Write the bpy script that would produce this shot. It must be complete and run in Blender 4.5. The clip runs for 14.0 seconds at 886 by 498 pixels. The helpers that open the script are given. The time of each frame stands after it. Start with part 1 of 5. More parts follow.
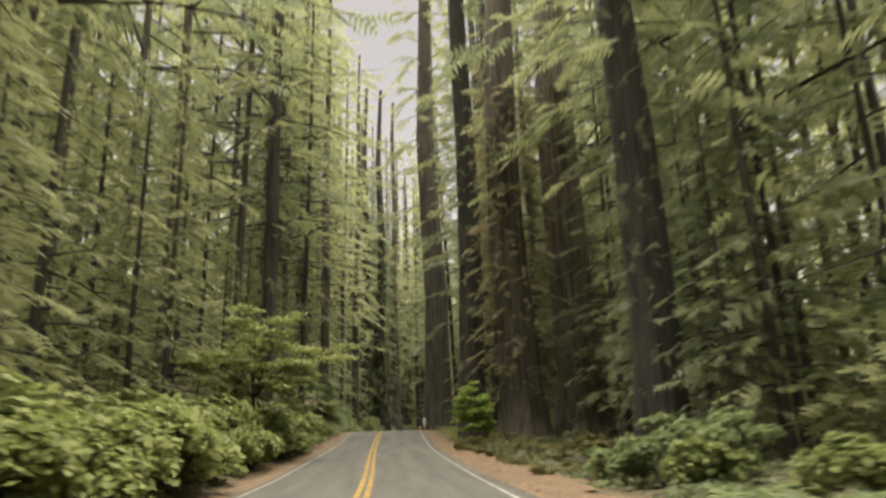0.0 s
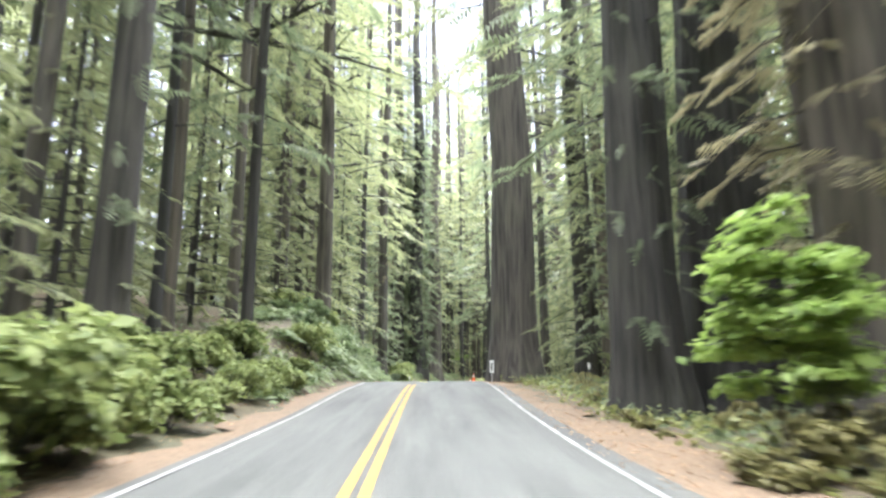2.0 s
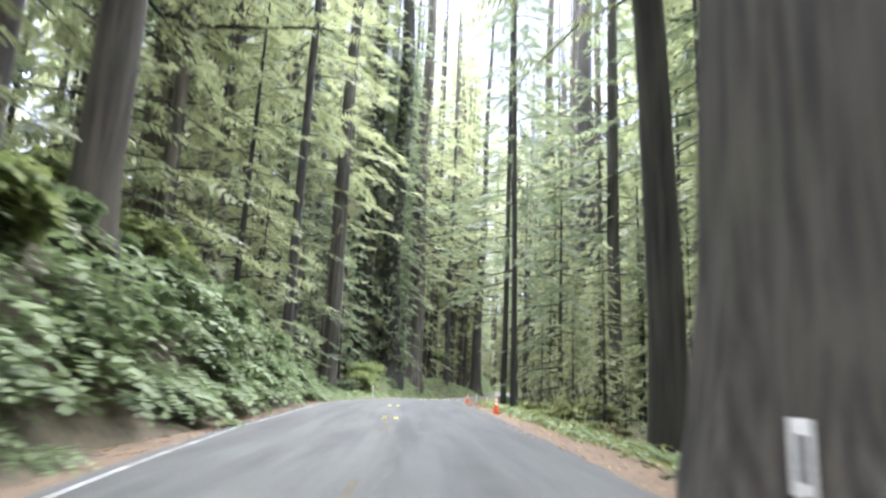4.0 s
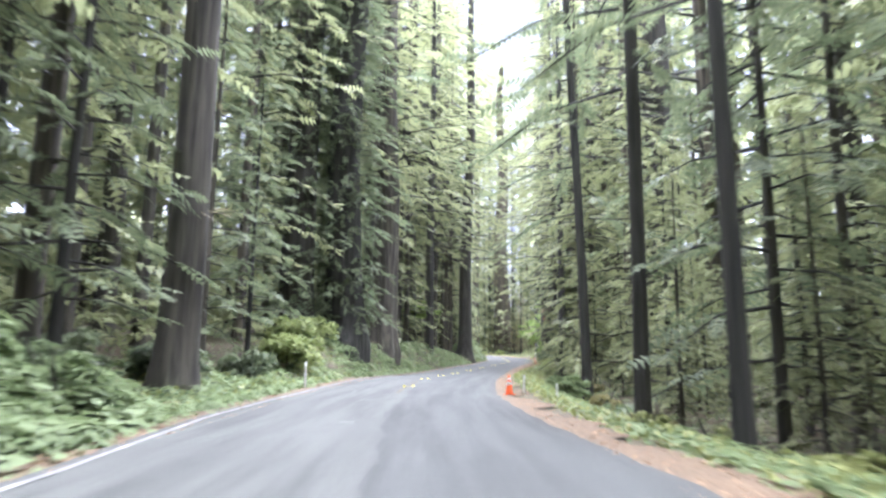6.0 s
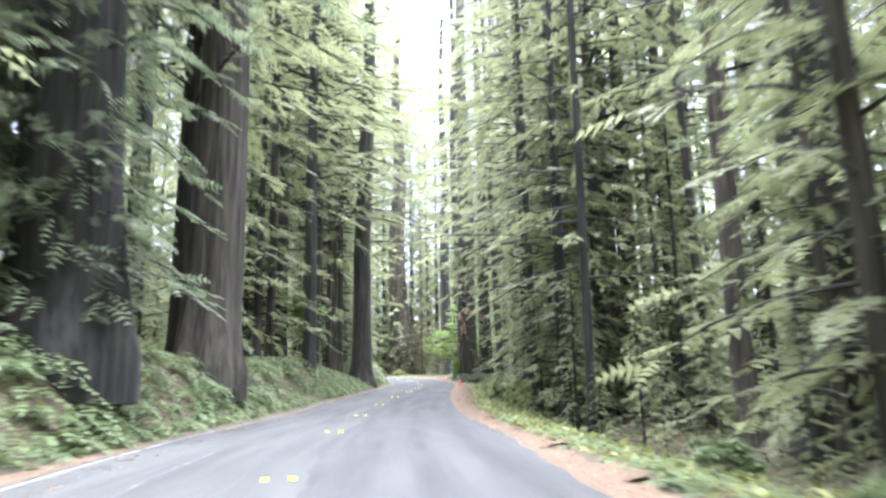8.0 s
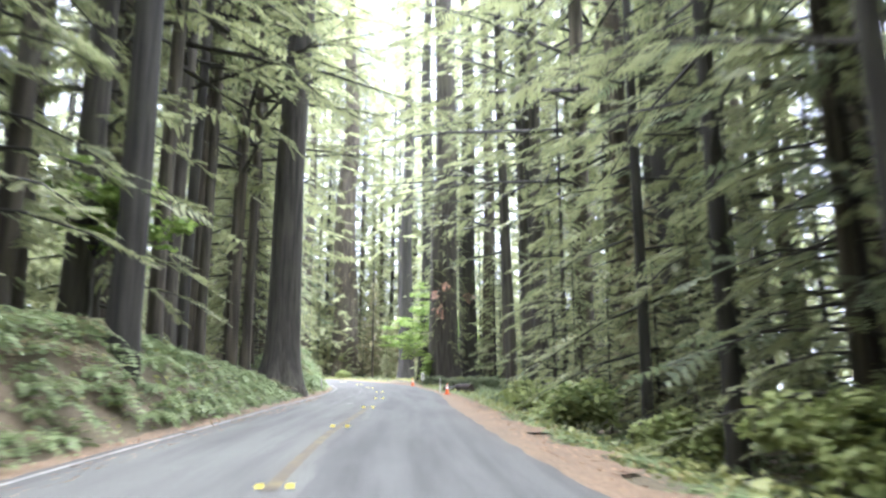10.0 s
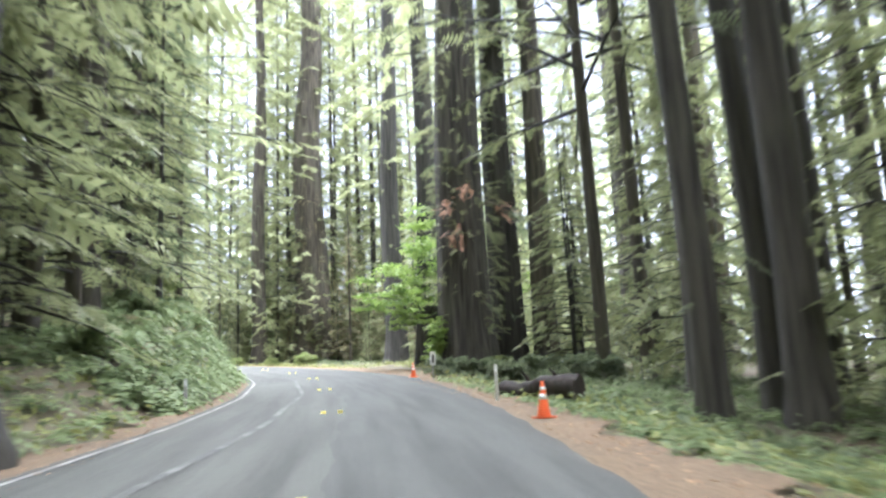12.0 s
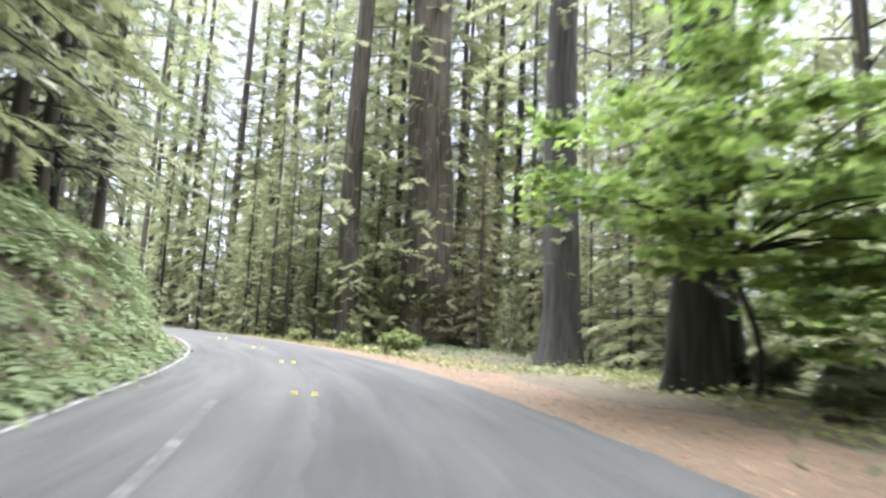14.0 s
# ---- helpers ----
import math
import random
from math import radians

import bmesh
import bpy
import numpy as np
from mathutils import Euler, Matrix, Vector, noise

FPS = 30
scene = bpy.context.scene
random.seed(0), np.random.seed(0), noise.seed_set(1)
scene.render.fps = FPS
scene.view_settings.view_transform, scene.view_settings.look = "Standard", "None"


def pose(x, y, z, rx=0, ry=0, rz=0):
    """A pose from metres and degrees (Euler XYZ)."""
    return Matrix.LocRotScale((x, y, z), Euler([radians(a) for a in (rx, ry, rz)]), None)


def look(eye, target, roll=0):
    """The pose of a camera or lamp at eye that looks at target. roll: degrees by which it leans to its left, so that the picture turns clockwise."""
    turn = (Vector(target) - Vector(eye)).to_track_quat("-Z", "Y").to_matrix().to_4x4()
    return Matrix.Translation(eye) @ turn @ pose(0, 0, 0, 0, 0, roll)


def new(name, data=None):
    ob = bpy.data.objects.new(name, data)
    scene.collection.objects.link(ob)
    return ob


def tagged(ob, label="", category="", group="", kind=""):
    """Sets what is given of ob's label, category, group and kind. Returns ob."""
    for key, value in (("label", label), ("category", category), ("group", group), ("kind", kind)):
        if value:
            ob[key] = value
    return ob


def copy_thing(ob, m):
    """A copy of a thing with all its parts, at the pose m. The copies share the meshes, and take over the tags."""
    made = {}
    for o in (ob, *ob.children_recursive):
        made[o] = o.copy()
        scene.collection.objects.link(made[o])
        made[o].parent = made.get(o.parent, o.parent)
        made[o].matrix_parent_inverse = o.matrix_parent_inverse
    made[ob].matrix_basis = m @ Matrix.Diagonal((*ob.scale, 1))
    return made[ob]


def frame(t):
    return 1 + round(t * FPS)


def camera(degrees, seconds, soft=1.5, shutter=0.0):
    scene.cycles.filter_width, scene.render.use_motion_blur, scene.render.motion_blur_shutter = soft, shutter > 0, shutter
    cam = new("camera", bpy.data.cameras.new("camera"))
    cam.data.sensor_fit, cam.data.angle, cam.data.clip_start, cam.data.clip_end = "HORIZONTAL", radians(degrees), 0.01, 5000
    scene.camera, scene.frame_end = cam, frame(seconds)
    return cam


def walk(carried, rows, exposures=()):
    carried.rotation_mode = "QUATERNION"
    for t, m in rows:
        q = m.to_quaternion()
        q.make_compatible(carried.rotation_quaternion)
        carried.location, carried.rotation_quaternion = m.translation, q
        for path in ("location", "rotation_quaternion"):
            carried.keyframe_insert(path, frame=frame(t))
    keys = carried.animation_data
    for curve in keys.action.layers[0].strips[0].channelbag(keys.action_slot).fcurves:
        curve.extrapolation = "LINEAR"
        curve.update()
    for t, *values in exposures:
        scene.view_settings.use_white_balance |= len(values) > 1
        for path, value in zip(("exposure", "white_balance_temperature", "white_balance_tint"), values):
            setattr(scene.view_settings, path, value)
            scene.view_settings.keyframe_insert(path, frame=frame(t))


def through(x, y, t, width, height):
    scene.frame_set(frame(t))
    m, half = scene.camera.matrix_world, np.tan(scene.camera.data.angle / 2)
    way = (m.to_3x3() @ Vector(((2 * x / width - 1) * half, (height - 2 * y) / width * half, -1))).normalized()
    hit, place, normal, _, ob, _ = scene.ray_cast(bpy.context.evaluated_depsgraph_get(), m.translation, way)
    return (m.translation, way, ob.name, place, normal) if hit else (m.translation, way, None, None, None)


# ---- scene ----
import collections

cam = camera(60.1, 14.0, soft=2.5, shutter=0.45)
# seconds, place and turn of the camera in the car: it drives up a gently climbing forest road
PATH = [
    (0.000, pose(0.00, 0.00, 1.42, 107.50, 1.70, 0.50)),
    (0.500, pose(-0.60, 8.32, 2.02, 105.00, 2.30, 1.30)),
    (1.000, pose(-1.20, 16.99, 2.66, 103.60, 0.70, 1.40)),
    (1.500, pose(-1.88, 25.50, 3.29, 103.00, 0.80, 3.00)),
    (2.000, pose(-2.66, 34.05, 4.08, 103.90, 0.30, 3.10)),
    (2.625, pose(-3.59, 44.76, 5.05, 103.88, 0.07, 2.74)),
    (3.250, pose(-4.41, 55.52, 6.27, 103.85, -0.00, 1.95)),
    (3.875, pose(-5.12, 66.32, 7.60, 103.82, -1.45, 1.16)),
    (4.500, pose(-5.72, 77.18, 8.61, 103.80, -5.80, 0.80)),
    (5.000, pose(-6.15, 85.88, 9.20, 102.40, -2.90, 0.20)),
    (5.500, pose(-6.77, 94.18, 9.78, 100.20, 1.20, -0.20)),
    (6.000, pose(-7.44, 102.42, 10.43, 101.10, -0.60, -1.20)),
    (6.500, pose(-7.66, 110.60, 10.95, 101.60, -0.70, -2.70)),
    (7.000, pose(-7.70, 118.99, 11.34, 101.90, 0.10, -4.20)),
    (7.500, pose(-7.60, 127.39, 11.86, 102.20, -0.20, -6.30)),
    (8.000, pose(-7.16, 135.34, 12.32, 102.60, 1.10, -9.70)),
    (8.625, pose(-6.46, 145.31, 12.90, 102.66, 0.28, -10.45)),
    (9.250, pose(-5.43, 155.35, 13.39, 102.80, -0.00, -12.09)),
    (9.875, pose(-4.10, 165.45, 13.84, 102.94, 0.02, -13.73)),
    (10.500, pose(-2.44, 175.63, 14.45, 103.00, 0.10, -14.48)),
    (11.000, pose(-0.99, 183.79, 15.04, 102.90, 0.39, -14.41)),
    (11.500, pose(0.84, 192.41, 15.63, 102.31, 1.65, -14.53)),
    (12.000, pose(2.56, 200.84, 16.23, 101.31, 2.62, -14.72)),
    (12.500, pose(4.09, 209.07, 16.78, 100.20, 1.90, -12.93)),
    (13.000, pose(5.28, 217.50, 17.42, 100.38, -0.08, -11.03)),
    (13.500, pose(6.26, 226.12, 18.02, 99.94, -1.77, -9.06)),
    (14.000, pose(6.89, 235.22, 18.72, 100.06, -2.65, -6.08)),
]
walk(cam, PATH, exposures=((0.0, 2.25, 7700, 12), (0.5, 3.3, 7300, 14), (1.3, 3.6, 6550, 14), (2.2, 3.85, 5750, 14), (4.3, 3.57, 5650, 18), (6.5, 3.8, 5450, 22), (7.2, 3.8, 5450, 22), (8.2, 4.05, 5450, 21), (10.5, 4.15, 5600, 19), (11.5, 3.95, 5600, 18), (12.5, 3.65, 5700, 13), (14.0, 3.4, 5800, 18)))


# ---- sky and sun: bright overcast ----
world = bpy.data.worlds.new("overcast_sky")
scene.world = world
world.use_nodes = True
wn, wl = world.node_tree.nodes, world.node_tree.links
sky = wn.new("ShaderNodeTexSky")
sky.sky_type, sky.sun_disc = "NISHITA", False
sky.sun_elevation, sky.sun_rotation = radians(78), radians(-8)
sky.dust_density, sky.air_density = 0.6, 0.4
pale = wn.new("ShaderNodeHueSaturation")
pale.inputs["Saturation"].default_value = 0.25
wl.new(sky.outputs["Color"], pale.inputs["Color"])
wl.new(pale.outputs["Color"], wn["Background"].inputs["Color"])
wn["Background"].inputs["Strength"].default_value = 0.06
sun_data = bpy.data.lights.new("sun", "SUN")
sun_data.energy, sun_data.angle, sun_data.color = 4.6, radians(100), (1.0, 0.98, 0.95)
sun = new("sun", sun_data)
sun.matrix_world = look((6, 145, 212), (0, 100, 0))


# ---- materials ----
def material(name, rough=0.8, **kw):
    m = bpy.data.materials.new(name)
    m.use_nodes = True
    b = m.node_tree.nodes["Principled BSDF"]
    b.inputs["Roughness"].default_value = rough
    return m, m.node_tree.nodes, m.node_tree.links, b


def noise_node(n, l, scale, detail=4.0, coords="Object", stretch=(1, 1, 1)):
    tc, mp, tx = n.new("ShaderNodeTexCoord"), n.new("ShaderNodeMapping"), n.new("ShaderNodeTexNoise")
    mp.inputs["Scale"].default_value = stretch
    tx.inputs["Scale"].default_value, tx.inputs["Detail"].default_value = scale, detail
    l.new(tc.outputs[coords], mp.inputs["Vector"])
    l.new(mp.outputs["Vector"], tx.inputs["Vector"])
    return tx


def ramp(n, l, source, stops):
    r = n.new("ShaderNodeValToRGB")
    while len(r.color_ramp.elements) < len(stops):
        r.color_ramp.elements.new(0.5)
    for e, (p, c) in zip(r.color_ramp.elements, stops):
        e.position, e.color = p, (*c, 1)
    l.new(source, r.inputs["Fac"])
    return r


def mix(n, l, fac, a, b, kind="MIX"):
    m = n.new("ShaderNodeMix")
    m.data_type, m.blend_type = "RGBA", kind
    for socket, value in ((m.inputs[0], fac), (m.inputs[6], a), (m.inputs[7], b)):
        if isinstance(value, (int, float)):
            socket.default_value = value
        elif isinstance(value, tuple):
            socket.default_value = (*value, 1)
        else:
            l.new(value, socket)
    return m.outputs[2]


def bump(n, l, height, strength, distance, bsdf):
    b = n.new("ShaderNodeBump")
    b.inputs["Strength"].default_value, b.inputs["Distance"].default_value = strength, distance
    l.new(height, b.inputs["Height"])
    l.new(b.outputs["Normal"], bsdf.inputs["Normal"])


def two_scale(name, stops, fine, coarse, rough=0.85, dirt=(0.1, 0.08, 0.06), dirt_amount=0.4, bumps=0.4, depth=0.02, stretch=(1, 1, 1)):
    """A surface with grain and larger stains."""
    m, n, l, b = material(name, rough)
    f = noise_node(n, l, fine, 6.0, stretch=stretch)
    c = noise_node(n, l, coarse, 4.0)
    col = ramp(n, l, f.outputs["Fac"], stops)
    spots = ramp(n, l, c.outputs["Fac"], ((0.42, (0, 0, 0)), (0.68, (dirt_amount,) * 3)))
    l.new(mix(n, l, spots.outputs["Color"], col.outputs["Color"], dirt), b.inputs["Base Color"])
    bump(n, l, f.outputs["Fac"], bumps, depth, b)
    return m


def leaf_material(name, dark, light, rough=0.55, through=0.35, patch=0.35):
    """Leaves: colour varies from leaf to leaf and patch to patch, and light shines through."""
    m, n, l, b = material(name, rough)
    geo, obj = n.new("ShaderNodeNewGeometry"), n.new("ShaderNodeObjectInfo")
    big = noise_node(n, l, patch, 2.0)
    add = n.new("ShaderNodeMath")
    add.operation = "MULTIPLY_ADD"
    l.new(geo.outputs["Random Per Island"], add.inputs[0])
    add.inputs[1].default_value = 0.55
    l.new(big.outputs["Fac"], add.inputs[2])
    shift = n.new("ShaderNodeMath")
    shift.operation = "MULTIPLY_ADD"
    l.new(obj.outputs["Random"], shift.inputs[0])
    shift.inputs[1].default_value = 0.3
    l.new(add.outputs[0], shift.inputs[2])
    col = ramp(n, l, shift.outputs[0], ((0.35, dark), (1.15, light)))
    l.new(col.outputs["Color"], b.inputs["Base Color"])
    b.inputs["Specular IOR Level"].default_value = 0.25
    t = n.new("ShaderNodeBsdfTranslucent")
    l.new(col.outputs["Color"], t.inputs["Color"])
    mx = n.new("ShaderNodeMixShader")
    mx.inputs[0].default_value = through
    l.new(b.outputs[0], mx.inputs[1])
    l.new(t.outputs[0], mx.inputs[2])
    l.new(mx.outputs[0], n["Material Output"].inputs["Surface"])
    return m


def bark_material(name, dark, light, moss=0.25):
    m, n, l, b = material(name, 0.9)
    furrow = noise_node(n, l, 5.0, 6.0, stretch=(1, 1, 0.07))
    patch = noise_node(n, l, 0.5, 3.0)
    obj = n.new("ShaderNodeObjectInfo")
    col = ramp(n, l, furrow.outputs["Fac"], ((0.33, dark), (0.62, light)))
    tone = mix(n, l, obj.outputs["Random"], (0.75, 0.75, 0.78), (1.2, 1.12, 1.05))
    col2 = mix(n, l, 1.0, col.outputs["Color"], tone, "MULTIPLY")
    green = ramp(n, l, patch.outputs["Fac"], ((0.5, (0, 0, 0)), (0.75, (moss,) * 3)))
    l.new(mix(n, l, green.outputs["Color"], col2, (0.10, 0.11, 0.06)), b.inputs["Base Color"])
    bump(n, l, furrow.outputs["Fac"], 0.9, 0.08, b)
    return m


def paint(name, colour, wear, rough=0.85, amount=0.7):
    """Worn paint on asphalt, or on a sign."""
    m, n, l, b = material(name, rough)
    b.inputs["Specular IOR Level"].default_value = 0.2
    f, c = noise_node(n, l, 28.0, 6.0), noise_node(n, l, 1.3, 3.0)
    a = n.new("ShaderNodeMath")
    a.operation = "ADD"
    l.new(f.outputs["Fac"], a.inputs[0])
    l.new(c.outputs["Fac"], a.inputs[1])
    k = ramp(n, l, a.outputs[0], ((0.98 - 0.3 * amount, (0, 0, 0)), (1.3 - 0.25 * amount, (amount,) * 3)))
    l.new(mix(n, l, k.outputs["Color"], colour, wear), b.inputs["Base Color"])
    return m


def asphalt_material(name, low, high, patch, along=0.06, rough=0.85):
    m, n, l, b = material(name, rough)
    b.inputs["Specular IOR Level"].default_value = 0.25
    grain = noise_node(n, l, 60.0, 3.0)
    streak = noise_node(n, l, 1.6, 4.0, coords="UV", stretch=(1.0, along, 1))
    blot = noise_node(n, l, 0.35, 4.0)
    base = ramp(n, l, streak.outputs["Fac"], ((0.36, low), (0.62, high)))
    k = ramp(n, l, blot.outputs["Fac"], ((0.45, (0, 0, 0)), (0.62, (0.5, 0.5, 0.5))))
    col = mix(n, l, k.outputs["Color"], base.outputs["Color"], patch)
    g = ramp(n, l, grain.outputs["Fac"], ((0.35, (0.72, 0.72, 0.72)), (0.65, (1.15, 1.15, 1.15))))
    l.new(mix(n, l, 1.0, col, g.outputs["Color"], "MULTIPLY"), b.inputs["Base Color"])
    bump(n, l, grain.outputs["Fac"], 0.4, 0.01, b)
    return m


OLD_ASPHALT = asphalt_material("worn_grey_asphalt", (0.060, 0.062, 0.055), (0.100, 0.1015, 0.090), (0.080, 0.081, 0.0725))
NEW_ASPHALT = asphalt_material("dark_patched_asphalt", (0.049, 0.0505, 0.0455), (0.081, 0.083, 0.0755), (0.065, 0.067, 0.061))
WHITE_LINE = paint("worn_white_paint", (0.34, 0.335, 0.315), (0.085, 0.083, 0.078), amount=0.6)
FADED_LINE = paint("faded_line_paint", (0.20, 0.198, 0.185), (0.055, 0.055, 0.053), amount=0.8)
YELLOW_LINE = paint("worn_yellow_paint", (0.36, 0.225, 0.05), (0.09, 0.078, 0.05), amount=0.55)
FADED_YELLOW = paint("faded_yellow_paint", (0.15, 0.12, 0.055), (0.05, 0.049, 0.045), amount=0.75)
FOREST_FLOOR = two_scale("forest_floor_duff", ((0.3, (0.05, 0.038, 0.022)), (0.55, (0.10, 0.075, 0.042)), (0.75, (0.08, 0.085, 0.04))), 6.0, 0.3, 0.95, (0.055, 0.062, 0.028), 0.6, 0.8, 0.06)
LITTER = two_scale("orange_needle_litter", ((0.3, (0.074, 0.048, 0.027)), (0.5, (0.138, 0.092, 0.052)), (0.72, (0.21, 0.148, 0.088))), 14.0, 0.6, 0.95, (0.085, 0.064, 0.04), 0.45, 0.8, 0.03)
BARK = bark_material("redwood_bark", (0.023, 0.021, 0.0165), (0.080, 0.073, 0.056))
GREY_BARK = bark_material("grey_weathered_bark", (0.042, 0.038, 0.029), (0.160, 0.146, 0.112))
# darkest of the bark tones: many trunks, stems and all conifer limbs
DARK_BARK = bark_material("near_black_bark", (0.013, 0.0128, 0.0108), (0.043, 0.0415, 0.0335), 0.15)
NEEDLES = leaf_material("redwood_needles", (0.082, 0.102, 0.050), (0.268, 0.292, 0.146), through=0.5)
# the same needles once more, with shade put into the colour
NEEDLES_SHADE = leaf_material("shade_toned_redwood_needles", (0.060, 0.085, 0.047), (0.178, 0.212, 0.116), through=0.5)
NEEDLES_DRY = leaf_material("browning_redwood_sprays", (0.10, 0.095, 0.048), (0.235, 0.212, 0.118), through=0.5)
RUSTY = leaf_material("rusty_dead_sprays", (0.20, 0.10, 0.06), (0.42, 0.24, 0.15), through=0.4)
BROADLEAF = leaf_material("bush_leaves", (0.075, 0.115, 0.035), (0.25, 0.29, 0.105), 0.62, 0.42, 0.8)
MAPLE = leaf_material("bright_maple_leaves", (0.096, 0.168, 0.036), (0.265, 0.36, 0.092), 0.5, 0.55, 0.6)
FERN = leaf_material("sword_fern_fronds", (0.066, 0.104, 0.039), (0.202, 0.256, 0.116), 0.6, 0.4, 0.8)
GRASS = leaf_material("pale_verge_plants", (0.10, 0.13, 0.035), (0.26, 0.28, 0.10), 0.5, 0.3, 0.7)
ORANGE = paint("orange_cone_plastic", (0.75, 0.13, 0.035), (0.45, 0.10, 0.04), 0.45, 0.5)
REFLECT = paint("white_reflective_sheet", (0.82, 0.82, 0.80), (0.5, 0.5, 0.48), 0.4, 0.4)
POST = paint("grey_post_paint", (0.62, 0.62, 0.58), (0.35, 0.33, 0.30), 0.6, 0.6)
STEEL = paint("galvanised_post_steel", (0.34, 0.35, 0.35), (0.2, 0.18, 0.16), 0.5, 0.6)
MARK_DARK = paint("dark_marker_stripe", (0.05, 0.05, 0.05), (0.12, 0.11, 0.1), 0.5, 0.4)
TAB_YELLOW = paint("yellow_road_tab", (0.88, 0.78, 0.22), (0.7, 0.6, 0.2), 0.5, 0.3)
LOG = bark_material("fallen_log_bark", (0.009, 0.007, 0.0055), (0.036, 0.025, 0.018), 0.3)

# ---- the road's line: camera's line of travel, smoothed, run on at both ends ----
H = 1.42
key = np.array([[t, *m.translation] for t, m in PATH])
tt = np.linspace(0, 14, 281)
line = np.stack([np.interp(tt, key[:, 0], key[:, i]) for i in (1, 2, 3)], 1)
line[:, 2] -= H
pad = 4
for _ in range(2):
    ext = np.vstack([2 * line[0] - line[pad:0:-1], line, 2 * line[-1] - line[-2:-pad - 2:-1]])
    line = np.stack([np.convolve(ext[:, i], np.ones(2 * pad + 1) / (2 * pad + 1), "valid") for i in range(3)], 1)
back = line[0] - (line[4] - line[0]) / np.linalg.norm(line[4, :2] - line[0, :2]) * np.arange(70, 0, -1)[:, None]
heading = math.atan2(line[-1, 0] - line[-8, 0], line[-1, 1] - line[-8, 1])
fore, p = [], line[-1].copy()
for i in range(170):
    heading -= 1 / 105 if i < 60 else 1 / 60 if i < 120 else 0
    p = p + np.array((math.sin(heading), math.cos(heading), 0.074))
    fore.append(p.copy())
line = np.vstack([back, line, fore])
step = np.hypot(*np.diff(line[:, :2], axis=0).T)
dist = np.concatenate([[0], np.cumsum(step)]) - 70.0
STATION = np.arange(-70, dist[-1] - 1, 1.0)
ROAD = np.stack([np.interp(STATION, dist, line[:, i]) for i in range(3)], 1)
TANGENT = np.gradient(ROAD[:, :2], axis=0)
TANGENT /= np.hypot(*TANGENT.T)[:, None]


def table(s, rows):
    a = np.array(rows)
    return np.interp(s, a[:, 0], a[:, 1])


LEFT = ((0, -3.75), (26, -3.55), (46, -3.3), (54, -3.12), (70, -3.12), (81, -3.8), (88, -4.15), (103, -3.9), (112, -4.0), (120, -4.6), (130, -4.5), (145, -4.8), (156, -5.0), (187, -4.75), (201, -4.9), (211, -4.6), (219, -3.95), (228, -3.6), (238, -3.7), (250, -4.3), (275, -4.0), (300, -3.8))
RIGHT = ((0, 2.55), (40, 2.65), (55, 2.75), (72, 2.9), (90, 3.2), (103, 3.4), (113, 3.1), (121, 2.75), (131, 2.5), (146, 2.8), (156, 3.2), (170, 2.8), (187, 2.45), (201, 2.15), (211, 2.5), (219, 3.0), (228, 3.4), (238, 3.7), (250, 3.3), (275, 3.0))
MIDDLE = ((0, -0.7), (45, -0.7), (100, -0.65), (121, -0.95), (147, -1.25), (187, -1.35), (205, -1.1), (219, -0.75), (235, -0.9), (260, -1.0))
RISE_L = ((-20, 0.8), (40, 0.9), (62, 1.2), (74, 3.8), (100, 3.8), (111, 1.8), (122, 0.3), (136, 0.5), (146, 1.9), (160, 2.4), (190, 2.4), (206, 1.4), (216, 0.8), (228, 2.2), (240, 3.6), (300, 3.6))
BANK_WIDTH = ((60, 4.5), (72, 2.8), (110, 2.8), (122, 4.0), (138, 3.4), (148, 2.3), (206, 2.4), (216, 3.4), (226, 2.6), (300, 2.6))
RISE_R = ((60, 0.1), (80, -0.3), (95, -0.7), (150, -0.9), (200, -0.8), (225, -0.5), (245, 0.0))


def smooth(v):
    v = np.clip(v, 0, 1)
    return v * v * (3 - 2 * v)


def locate(x, y):
    """Station and offset to the right of the road's line for places x, y (arrays)."""
    x, y = np.atleast_1d(np.asarray(x, float)), np.atleast_1d(np.asarray(y, float))
    k = np.empty(len(x), int)
    for a in range(0, len(x), 4000):
        d = (x[a:a + 4000, None] - ROAD[None, :, 0]) ** 2 + (y[a:a + 4000, None] - ROAD[None, :, 1]) ** 2
        k[a:a + 4000] = d.argmin(1)
    dx, dy = x - ROAD[k, 0], y - ROAD[k, 1]
    along = dx * TANGENT[k, 0] + dy * TANGENT[k, 1]
    side = dx * TANGENT[k, 1] - dy * TANGENT[k, 0]
    far = np.hypot(dx, dy)
    side = np.where(np.abs(along) > 2, np.sign(side) * far, side)
    return STATION[k] + np.clip(along, -2, 2), side, ROAD[k, 2] + np.clip(along, -400, 400) * 0.065


def ground_height(x, y):
    x, y = np.asarray(x, float), np.asarray(y, float)
    s, u, z = locate(x, y)
    left, right = table(s, LEFT) - 0.9, table(s, RIGHT) + 0.9
    a, b = np.clip(left - u, 0, None), np.clip(u - right, 0, None)
    h = table(s, RISE_L) * smooth(a / table(s, BANK_WIDTH)) + 0.10 * np.clip(a - 4, 0, 90) + table(s, RISE_R) * smooth(b / 4.0) - 0.01 * np.clip(b - 4, 0, 60)
    wob = np.sin(x * 0.9 + y * 0.35) * np.sin(y * 0.7 - x * 0.25) * 0.16 + np.sin(x * 0.23 + 1) * np.sin(y * 0.19) * 0.35
    return z - 0.07 + h + wob * smooth((a + b) / 5)


def gz(x, y):
    return float(ground_height([x], [y])[0])


